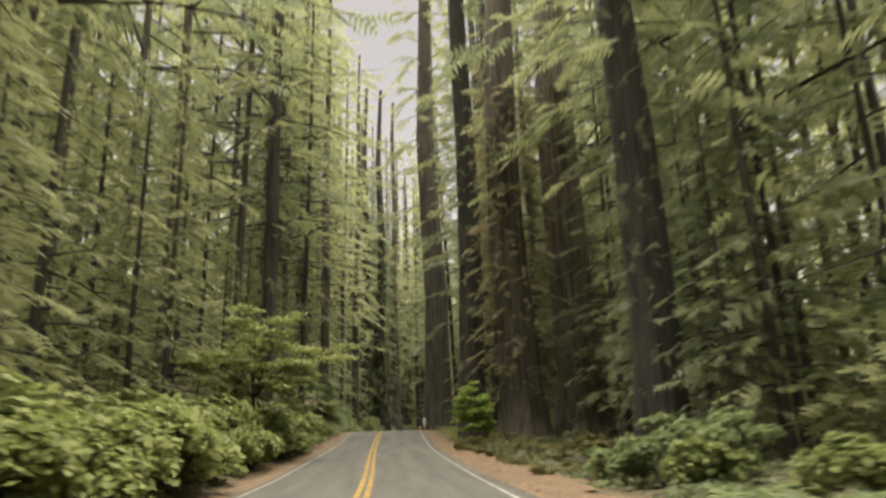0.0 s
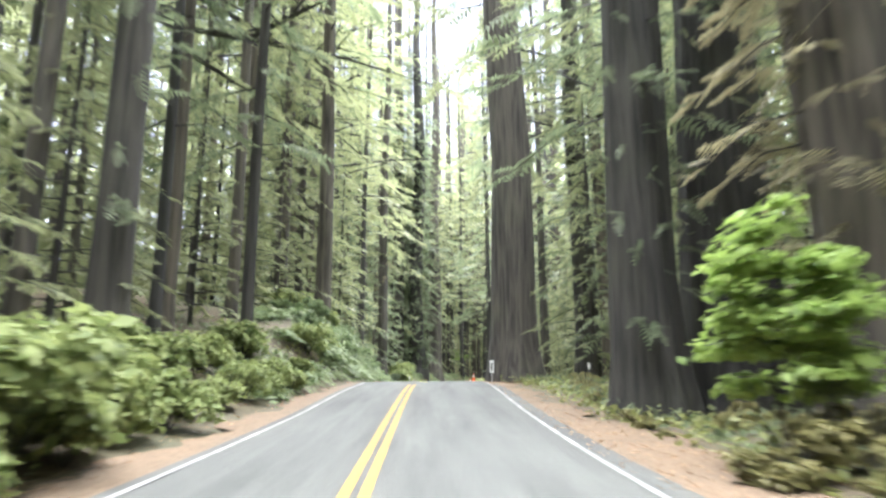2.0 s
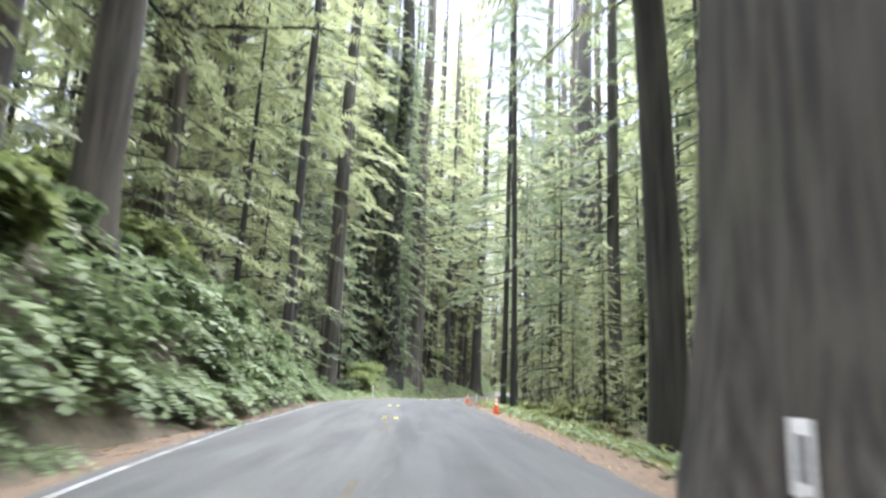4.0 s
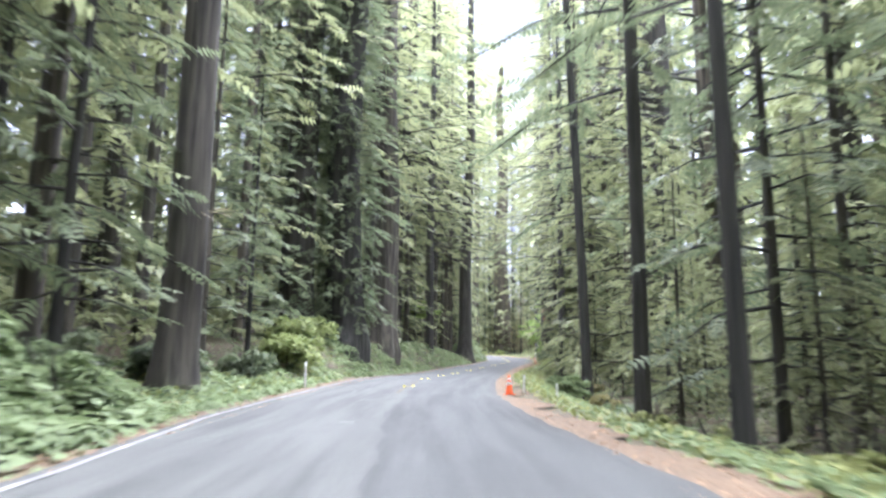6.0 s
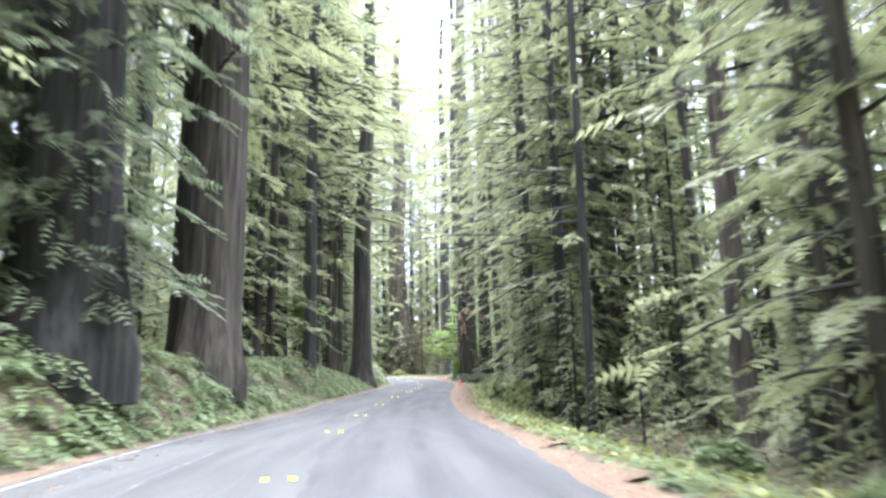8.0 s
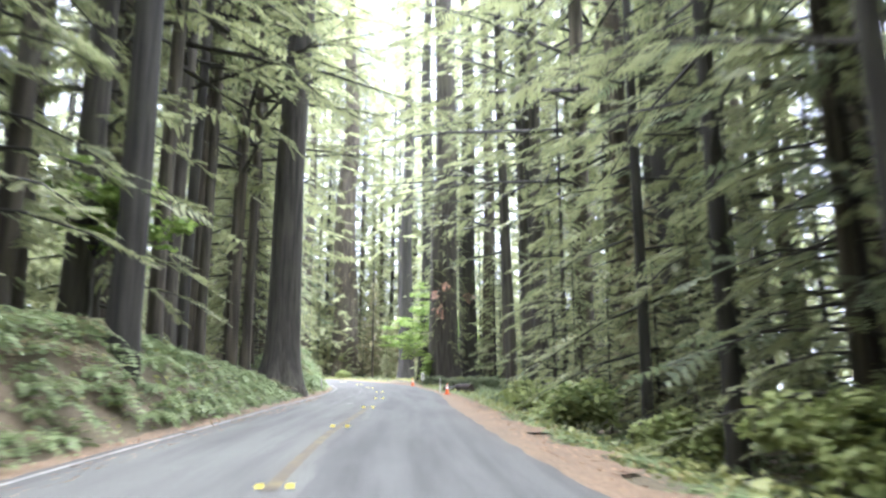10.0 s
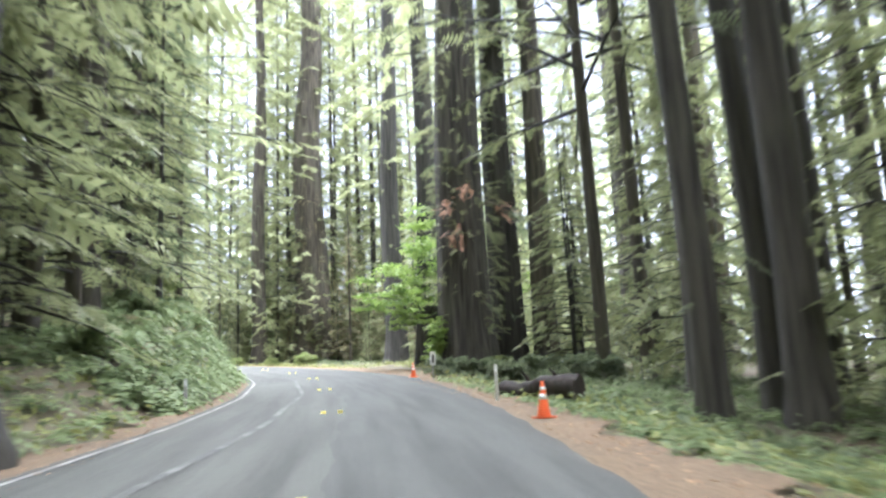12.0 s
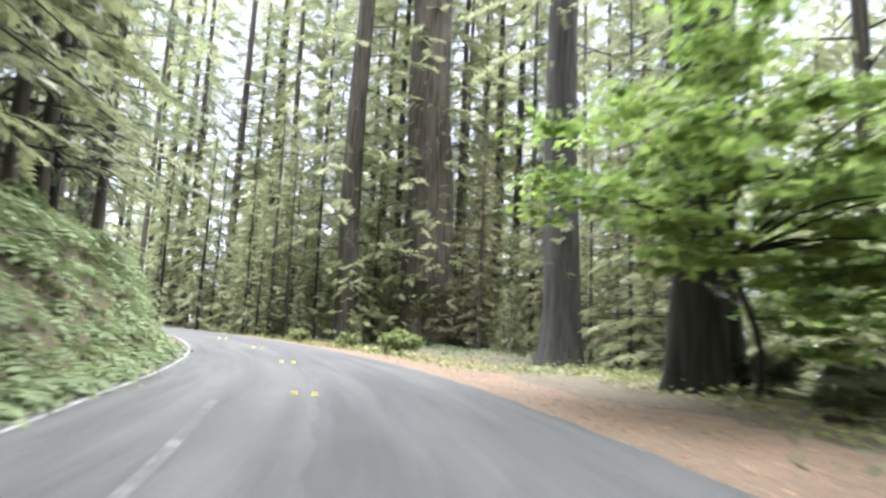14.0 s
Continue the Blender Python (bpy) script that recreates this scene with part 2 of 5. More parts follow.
def at_road(s, u):
    """World x, y, z of a place on the road at station s and offset u."""
    i = [np.interp(s, STATION, ROAD[:, j]) for j in range(3)]
    tx, ty = np.interp(s, STATION, TANGENT[:, 0]), np.interp(s, STATION, TANGENT[:, 1])
    return np.array([i[0] + ty * u, i[1] - tx * u, i[2]])


# ---- building helpers ----
def mesh_object(name, verts, faces, mat, parent=None, label="", smooth_shade=False):
    me = bpy.data.meshes.new(name)
    me.from_pydata([tuple(v) for v in verts], [], faces)
    if smooth_shade:
        me.polygons.foreach_set("use_smooth", [True] * len(me.polygons))
    me.materials.append(mat)
    ob = new(name, me)
    ob.parent = parent
    if label:
        ob["label"] = label
    return ob


def part(name, bm, mat, parent=None, label=""):
    me = bpy.data.meshes.new(name)
    bm.to_mesh(me)
    bm.free()
    me.materials.append(mat)
    ob = new(name, me)
    ob.parent = parent
    if label:
        ob["label"] = label
    return ob


def part_from(name, me, parent, label=""):
    """A part on a mesh that it shares with alike parts."""
    ob = new(name, me)
    ob.parent = parent
    if label:
        ob["label"] = label
    return ob


def ribbon(name, s0, s1, left, right, lift, mat, step=1.0, columns=2, crown=0.0):
    """A strip that follows the road between two offsets, given as functions of the station."""
    ss = np.arange(s0, s1 + step / 2, step)
    verts, faces, uv = [], [], []
    for s in ss:
        a, b = left(s), right(s)
        for j in range(columns):
            u = a + (b - a) * j / (columns - 1)
            p = at_road(s, u)
            verts.append((p[0], p[1], p[2] + lift))
            uv.append((u, s))
    for i in range(len(ss) - 1):
        for j in range(columns - 1):
            k = i * columns + j
            faces.append((k, k + 1, k + columns + 1, k + columns))
    ob = mesh_object(name, verts, faces, mat)
    layer = ob.data.uv_layers.new(name="along")
    flat = np.array([uv[l.vertex_index] for l in ob.data.loops]).ravel()
    layer.data.foreach_set("uv", flat)
    return ob


# ---- ground: one sheet to the horizon ----
def build_ground():
    gx = np.concatenate([-np.geomspace(1800, 80, 14), np.arange(-74, -27, 2.4), np.arange(-26, 30, 0.8), np.arange(31, 76, 2.4), np.geomspace(80, 1800, 14)])
    gy = np.concatenate([-np.geomspace(1800, 60, 12), np.arange(-50, 330, 1.2), np.geomspace(336, 2400, 14)])
    X, Y = np.meshgrid(gx, gy)
    Z = ground_height(X.ravel(), Y.ravel())
    w = len(gx)
    faces = [(j * w + i, j * w + i + 1, (j + 1) * w + i + 1, (j + 1) * w + i) for j in range(len(gy) - 1) for i in range(w - 1)]
    ob = mesh_object("ground", np.stack([X.ravel(), Y.ravel(), Z], 1), faces, FOREST_FLOOR, smooth_shade=True)
    tagged(ob, "brown forest floor of duff and low green growth", "ground", kind="structure")


build_ground()
edge_l, edge_r, mid = (lambda s: table(s, LEFT)), (lambda s: table(s, RIGHT)), (lambda s: table(s, MIDDLE))
rough = lambda s, k: 0.28 * math.sin(s * 0.9 + k) + 0.22 * math.sin(s * 2.3 + 2 * k) + 0.15 * math.sin(s * 5.1 + k)
END = STATION[-1] - 2
JOIN = 74.0
tagged(ribbon("road", -68, END, lambda s: edge_l(s) - 0.25, lambda s: edge_r(s) + (0.45 if s < JOIN else 0.0) * (1 if s < JOIN - 6 else (JOIN - s) / 6 if s < JOIN else 0) + 0.02 * math.sin(s * 3), 0.0, OLD_ASPHALT, columns=6), "worn grey asphalt two-lane forest road", "road", kind="structure")
tagged(ribbon("road_overlay", JOIN, END, lambda s: mid(s) + 0.3 + 0.10 * math.sin(s * 0.4) + 0.05 * math.sin(s * 1.9) + 0.03 * math.sin(s * 5.3), lambda s: edge_r(s) + 0.05 * math.sin(s * 2.1), 0.006, NEW_ASPHALT, step=0.5, columns=5), "darker newer asphalt patch along one lane", "road", kind="structure")
PULLOUT = ((0, 1.6), (12, 1.6), (22, 2.6), (34, 3.2), (44, 2.6), (58, 1.2), (80, 1.1), (100, 1.3), (120, 0.9), (150, 0.8), (185, 1.2), (215, 1.3), (232, 1.5), (240, 2.6), (247, 3.9), (259, 3.6), (270, 2.6), (282, 1.2))
tagged(ribbon("shoulder_right", -68, END, lambda s: edge_r(s) - 0.05, lambda s: edge_r(s) + table(s, PULLOUT) + rough(s, 1.0), -0.012, LITTER, step=0.5, columns=4), "orange-brown redwood needle litter along the road edge", "verge", kind="structure")
tagged(ribbon("shoulder_left", -68, END, lambda s: edge_l(s) - 1.15 - rough(s, 4.0), lambda s: edge_l(s) - 0.1, -0.012, LITTER, step=0.5, columns=4), "orange-brown needle litter along the road edge", "verge", kind="structure")


def stripe(name, s0, s1, offset, width, mat, label, lift=0.012, step=1.0):
    tagged(ribbon(name, s0, s1, lambda s: offset(s) - width / 2, lambda s: offset(s) + width / 2, lift, mat, step=step), label, "road marking", kind="structure")


stripe("edge_line_left", -68, END, lambda s: edge_l(s), 0.10, WHITE_LINE, "worn white edge line on grey asphalt")
stripe("edge_line_right", -68, JOIN, lambda s: edge_r(s), 0.10, WHITE_LINE, "worn white edge line on grey asphalt")
stripe("centre_line", -68, JOIN - 4, lambda s: mid(s) - 0.115, 0.14, YELLOW_LINE, "worn yellow centre line, one of a pair")
stripe("centre_line", -68, JOIN - 4, lambda s: mid(s) + 0.115, 0.14, YELLOW_LINE, "worn yellow centre line, one of a pair")
for s0, s1, wide in ((JOIN - 2, 79, 0.12), (88, 98, 0.12), (131, 143, 0.14), (178, 201, 0.2)):
    stripe("centre_line", s0, s1, lambda s: mid(s) - 0.05, wide, FADED_YELLOW, "faded yellow centre line partly covered")
for s0, s1, off, wide in ((126, 152, 1.75, 0.07), (128, 144, 2.1, 0.05), (203, 250, 1.9, 0.15)):
    stripe("old_line", s0, s1, lambda s: edge_l(s) + off + 0.05 * math.sin(s * 0.5), wide, FADED_LINE, "faded ghost of an old lane line")


# ---- plant meshes, built once and shared ----
rng = np.random.default_rng(7)


def tri_mesh(name, verts, faces, mat):
    me = bpy.data.meshes.new(name)
    verts, faces = np.asarray(verts, float), np.asarray(faces, int)
    w = faces.shape[1]
    me.vertices.add(len(verts))
    me.vertices.foreach_set("co", verts.ravel())
    me.loops.add(faces.size)
    me.loops.foreach_set("vertex_index", faces.ravel())
    me.polygons.add(len(faces))
    me.polygons.foreach_set("loop_start", np.arange(0, faces.size, w))
    me.update(calc_edges=True)
    me.materials.append(mat)
    return me


def unit(v):
    return v / np.maximum(np.linalg.norm(v, axis=-1, keepdims=True), 1e-9)


def spray_triangles(o, d, n, length, width, pairs, droop=0.25, sweep=0.35, thick=0.55):
    """Feathery fronds: o start, d direction, n upper side (N x 3), length and width (N). Narrow leaflets stand on both sides of a bent axis."""
    d, side = unit(d), unit(np.cross(d, n))
    t = (np.arange(pairs) + 0.4) / pairs
    t2 = np.clip(t + thick / pairs, 0, 1)
    down = np.array((0, 0, -1.0))

    def on_axis(k):
        return o[:, None] + d[:, None] * (length[:, None] * k)[..., None] + down * (length[:, None] * droop * k ** 2)[..., None]

    a, b = on_axis(t[None] * np.ones((len(o), 1))), on_axis(t2[None] * np.ones((len(o), 1)))
    shape = np.sin(np.pi * np.clip(t * 0.86 + 0.14, 0, 1)) ** 0.7
    tris = []
    for sgn in (-1, 1):
        w = (width[:, None] * shape[None])[..., None] * rng.uniform(0.7, 1.15, (len(o), pairs, 1))
        tip = (a + b) / 2 + side[:, None] * sgn * w + d[:, None] * w * sweep + down * w * rng.uniform(0.05, 0.4, (len(o), pairs, 1))
        tris.append(np.stack([a, b, tip], 2).reshape(-1, 3))
    v = np.concatenate(tris)
    return v, np.arange(len(v)).reshape(-1, 3)


def tube(points, radii, sides=5):
    """A bent tapering tube as verts and triangles."""
    points = np.asarray(points, float)
    tan = unit(np.gradient(points, axis=0))
    ref = np.where(np.abs(tan[:, 2:]) > 0.9, np.array([[1.0, 0, 0]]), np.array([[0, 0, 1.0]]))
    a = unit(np.cross(tan, ref))
    b = np.cross(tan, a)
    ang = np.arange(sides) * 2 * np.pi / sides
    v = (points[:, None] + (a[:, None] * np.cos(ang)[None, :, None] + b[:, None] * np.sin(ang)[None, :, None]) * np.asarray(radii)[:, None, None]).reshape(-1, 3)
    f = []
    for i in range(len(points) - 1):
        for j in range(sides):
            p, q = i * sides + j, i * sides + (j + 1) % sides
            f += [(p, q, q + sides), (p, q + sides, p + sides)]
    return v, np.array(f)


def join(pieces):
    verts, faces, k = [], [], 0
    for v, f in pieces:
        verts.append(v)
        faces.append(f + k)
        k += len(v)
    return np.concatenate(verts), np.concatenate(faces)


def conifer(name, low, high, reach, branches, sprays, pairs, size, mat, start=0.0, droop=0.35, top_taper=0.9, wide=0.36, thick=0.8, joints=4):
    """Limbs and needle sprays of a conifer from low to high, reaching out so far at the bottom: two shared meshes."""
    limbs, so, sd, sn, sl = [], [], [], [], []
    for i in range(branches):
        f = (i + rng.uniform(0, 1)) / branches
        z = low + (high - low) * f ** 0.9
        ang = i * 2.4 + rng.uniform(-0.6, 0.6)
        r = reach * (1 - top_taper * f) * rng.uniform(0.55, 1.15)
        out = np.array((math.cos(ang), math.sin(ang), 0))
        k = np.linspace(0, 1, joints)[:, None]
        lift = rng.uniform(-0.05, 0.25)
        pts = np.array((0, 0, z)) + out * (start + r * k) + np.array((0, 0, 1.0)) * r * (lift * k - droop * k ** 2)
        limbs.append(tube(pts, np.linspace(0.012 * r + 0.015, 0.008, joints), 3))
        side = np.cross(out, (0, 0, 1.0))
        m = max(3, int(sprays * r / reach + 2))
        for q in range(m):
            t = 0.18 + 0.82 * (q + rng.uniform(0, 0.9)) / m
            p = np.array([np.interp(t, k[:, 0], pts[:, c]) for c in range(3)])
            s = rng.choice((-1, 1))
            yaw = rng.uniform(0.25, 1.2) * (1 - 0.6 * t)
            d = out * math.cos(yaw) + side * s * math.sin(yaw) + np.array((0, 0, rng.uniform(-0.45, 0.1)))
            so.append(p)
            sd.append(d)
            sn.append(np.array((0, 0, 1.0)) + rng.normal(0, 0.35, 3))
            sl.append(size * rng.uniform(0.6, 1.25))
    sl = np.array(sl)
    leaves = spray_triangles(np.array(so), np.array(sd), np.array(sn), sl, sl * wide, pairs, thick=thick)
    wood = join(limbs)
    me = tri_mesh(name, *join([leaves, wood]), mat)
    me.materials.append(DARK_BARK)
    me.polygons.foreach_set("material_index", np.repeat([0, 1], [len(leaves[1]), len(wood[1])]))
    return me


def leaf_quads(centre, normal, size, aspect=0.6):
    """Single kite-shaped leaves, slightly folded."""
    normal = unit(normal)
    a = unit(np.cross(normal, rng.normal(0, 1, normal.shape)))
    b = np.cross(normal, a)
    s = size[:, None]
    p0, p2 = centre - a * s, centre + a * s
    p1, p3 = centre + b * s * aspect + normal * s * 0.15, centre - b * s * aspect + normal * s * 0.15
    v = np.stack([p0, p1, p2, p3], 1).reshape(-1, 3)
    k = np.arange(len(centre)) * 4
    return v, np.concatenate([np.stack([k, k + 1, k + 2], 1), np.stack([k, k + 2, k + 3], 1)])


def leafy(name, lumps, leaves, size, mat, shell=0.55, flat=1.0, aspect=0.6):
    """Leaves spread through lumps (x, y, z, radius), thicker towards their skins."""
    lumps = np.array(lumps, float)
    w = lumps[:, 3] ** 2
    pick = rng.choice(len(lumps), leaves, p=w / w.sum())
    way = unit(rng.normal(0, 1, (leaves, 3)))
    way[:, 2] = np.where(way[:, 2] < -0.3, -way[:, 2], way[:, 2])
    r = lumps[pick, 3] * rng.uniform(shell, 1.12, leaves)
    c = lumps[pick, :3] + way * r[:, None] * np.array((1, 1, flat))
    n = way * 0.6 + np.array((0, 0, 0.9)) + rng.normal(0, 0.45, (leaves, 3))
    return tri_mesh(name, *leaf_quads(c, n, size * rng.uniform(0.6, 1.3, leaves), aspect), mat)


def trunk_mesh(name, dia, height, mat, flare=0.45, sides=28, lean=(0.0, 0.0), fluted=0.06, seed=0, rings=16):
    """A furrowed redwood trunk: buttressed at the foot, slowly tapering, not quite straight."""
    r0 = np.random.default_rng(seed)
    ph = r0.uniform(0, 6.28, 6)
    zz = np.concatenate([[-1.2, 0.0, 0.25, 0.6, 1.1, 1.8, 2.8], np.linspace(4.2, height, rings - 7)])
    ang = np.arange(sides) * 2 * np.pi / sides
    verts = []
    for z in zz:
        k = max(z, 0)
        r = dia / 2 * ((1 - 0.72 * min(k / height, 1) ** 1.15) + flare * math.exp(-k / (0.55 + dia * 0.45)))
        butt = math.exp(-k / (1.0 + dia))
        w = 1 + (fluted + 0.13 * butt) * (0.55 * np.sin(5 * ang + ph[0] + 0.03 * k) + 0.45 * np.sin(9 * ang + ph[1] - 0.05 * k)) + fluted * 0.6 * np.sin(14 * ang + ph[2] + 0.06 * k)
        w += r0.uniform(-0.02, 0.02, sides)
        cx = lean[0] * k + 0.12 * dia * math.sin(k * 0.16 + ph[3]) * min(k / 6, 1)
        cy = lean[1] * k + 0.12 * dia * math.sin(k * 0.13 + ph[4]) * min(k / 6, 1)
        verts += [(cx + r * w[j] * math.cos(a), cy + r * w[j] * math.sin(a), z) for j, a in enumerate(ang)]
    f = []
    for i in range(len(zz) - 1):
        for j in range(sides):
            p, q = i * sides + j, i * sides + (j + 1) % sides
            f.append((p, q, q + sides, p + sides))
    me = tri_mesh(name, verts, f, mat)
    me.polygons.foreach_set("use_smooth", [True] * len(me.polygons))
    return me


def sprouts(name, dia, low, high, count, mat, size=0.75, pairs=6):
    """Short leafy shoots that stand on a trunk's bark."""
    z = rng.uniform(low, high, count)
    ang = rng.uniform(0, 6.28, count)
    out = np.stack([np.cos(ang), np.sin(ang), rng.uniform(-0.5, 0.3, count)], 1)
    r = dia * (0.53 - 0.004 * z)
    o = np.stack([np.cos(ang) * r, np.sin(ang) * r, z], 1)
    pieces = []
    for k in range(3):
        d = out + rng.normal(0, 0.45, (count, 3))
        ln = size * rng.uniform(0.5, 1.4, count)
        pieces.append(spray_triangles(o + out * 0.25 * k, d, np.array((0, 0, 1.0)) + rng.normal(0, 0.4, (count, 3)), ln, ln * 0.32, pairs))
    return tri_mesh(name, *join(pieces), mat)


# young conifers with foliage to the ground, and tall crowns that start high
FINE_YOUNG = [conifer("young_redwood", 1.0, 18, 3.7, 90, 13, 6, 0.64, NEEDLES, wide=0.33, thick=0.85),
              conifer("young_redwood", 1.4, 23, 4.1, 100, 13, 6, 0.68, NEEDLES, wide=0.33, thick=0.85),
              conifer("young_redwood", 0.6, 13, 3.2, 80, 13, 6, 0.58, NEEDLES, wide=0.33, thick=0.85)]
YOUNG = [conifer("young_redwood", 1.0, 17, 3.7, 80, 9, 5, 0.95, NEEDLES, wide=0.32, joints=3),
         conifer("young_redwood", 1.4, 22, 4.1, 90, 9, 5, 1.0, NEEDLES, wide=0.32, joints=3),
         conifer("young_redwood", 0.6, 12, 3.0, 70, 9, 5, 0.85, NEEDLES, wide=0.32, joints=3)]
# these sprays carry the darker, shade-coloured needles
DARK_YOUNG = [conifer("shade_toned_redwood", 2.0, 24, 4.2, 90, 9, 6, 0.95, NEEDLES_SHADE, wide=0.30, joints=3)]
DRY_YOUNG = conifer("olive_young_redwood", 1.0, 19, 3.6, 95, 12, 6, 0.66, NEEDLES_DRY, wide=0.33, thick=0.85, joints=3)
TWIN_CROWN = conifer("hanging_sprays", 1.0, 56, 3.6, 230, 13, 6, 0.75, NEEDLES_SHADE, 0.6, 0.55, 0.35, 0.33)
CROWN = [conifer("tall_crown", 11, 42, 4.6, 56, 10, 7, 1.15, NEEDLES, 0.2, 0.45, 0.7, 0.30, joints=3),
         conifer("tall_crown", 15, 46, 5.4, 54, 10, 7, 1.3, NEEDLES, 0.3, 0.5, 0.65, 0.30, joints=3),
         conifer("tall_crown", 8, 40, 4.2, 60, 10, 7, 1.05, NEEDLES_SHADE, 0.2, 0.45, 0.7, 0.30, joints=3)]
ARCH_CROWN = [conifer("arching_crown", 14, 46, 12.0, 34, 15, 6, 1.15, NEEDLES, 0.3, 0.24, 0.5, 0.36, 0.85, 3),
              conifer("arching_crown", 17, 50, 12.5, 34, 10, 6, 1.7, NEEDLES_SHADE, 0.3, 0.24, 0.45, 0.36, 0.85, 3)]
FAR_CROWN = [conifer("far_crown", 3, 58, 6.0, 80, 6, 5, 2.0, NEEDLES, 0.2, 0.45, 0.6, 0.42, 0.95, 2),
             conifer("far_crown", 6, 66, 6.6, 80, 6, 5, 2.1, NEEDLES_SHADE, 0.2, 0.45, 0.55, 0.42, 0.95, 2),
             conifer("far_crown", 1, 36, 5.4, 75, 6, 5, 1.8, NEEDLES, 0.1, 0.4, 0.75, 0.40, 0.95, 2)]
OPEN_CROWN = [conifer("arching_crown", 14, 38, 7.5, 36, 12, 5, 1.1, NEEDLES, 0.3, 0.3, 0.6, 0.34, 0.85, 3),
              conifer("arching_crown", 17, 42, 8.0, 36, 8, 6, 1.5, NEEDLES, 0.3, 0.3, 0.55, 0.34, 0.85, 3)]
OVERHANG = conifer("overhanging_boughs", 12, 35, 12.5, 46, 18, 7, 0.95, NEEDLES, 0.3, 0.12, 0.25, 0.30, 0.8, 3)
HIGH_ARCH = conifer("high_arching_crown", 27, 61, 11.5, 50, 14, 6, 1.35, NEEDLES, 0.3, 0.22, 0.35, 0.36, 0.9, 3)
TOWER_CROWN = conifer("towering_crown", 5, 84, 6.2, 150, 8, 5, 1.7, NEEDLES, 0.4, 0.45, 0.5, 0.36, 0.9, 3)
FINE_TOWER = conifer("towering_crown", 5, 84, 6.0, 140, 14, 4, 1.0, NEEDLES, 0.4, 0.45, 0.5, 0.36, 0.9, 3)
VERGE_CROWN = conifer("verge_crown", 6.5, 46, 5.2, 90, 15, 6, 0.7, NEEDLES, 0.2, 0.32, 0.5, 0.29, 0.85, 3)
DRY_CROWN = conifer("browning_crown", 5.0, 26, 2.3, 130, 13, 6, 0.55, NEEDLES_DRY, 1.0, 0.6, 0.5, 0.34, joints=3)
HIGH_CROWN = conifer("high_crown", 20, 58, 7.0, 48, 8, 6, 1.7, NEEDLES, 0.4, 0.4, 0.45, joints=3)
FAR_TRUNK = [trunk_mesh("far_trunk", 0.62, 62, BARK, 0.3, 10, (0.004, 0.0), 0.03, 3, 10),
             trunk_mesh("far_trunk", 0.95, 70, BARK, 0.35, 12, (-0.004, 0.003), 0.04, 4, 10),
             trunk_mesh("far_trunk", 0.42, 50, DARK_BARK, 0.25, 8, (0.006, -0.004), 0.03, 5, 9),
             trunk_mesh("far_trunk", 1.5, 72, GREY_BARK, 0.4, 16, (0.0, 0.004), 0.05, 6, 10)]
THIN_TRUNK = [trunk_mesh("young_trunk", 0.32, 17, DARK_BARK, 0.2, 9, (0.006, 0.004), 0.03, 8, 9),
              trunk_mesh("young_trunk", 0.42, 22, BARK, 0.2, 9, (-0.006, 0.004), 0.03, 9, 9),
              trunk_mesh("young_trunk", 0.22, 12, DARK_BARK, 0.2, 8, (0.0, -0.008), 0.03, 10, 9)]


def thing(name, x, y, z, label, category, group="", turn=0.0, scale=1.0):
    ob = new(name)
    ob.empty_display_size = 0.3
    ob.matrix_basis = pose(x, y, z, 0, 0, turn) @ Matrix.Scale(scale, 4)
    return tagged(ob, label, category, group)


def plant_tree(x, y, trunk, crown, label, group="forest trees", turn=0.0, scale=1.0, extra=(), name="redwood_tree", sink=0.1):
    root = thing(name, x, y, gz(x, y) - sink, label, "tree", group, turn, scale)
    part_from("trunk", trunk, root)
    if crown:
        part_from("crown", crown, root)
    for nm, me in extra:
        tagged(part_from(nm, me, root), kind="stuff")
    return root


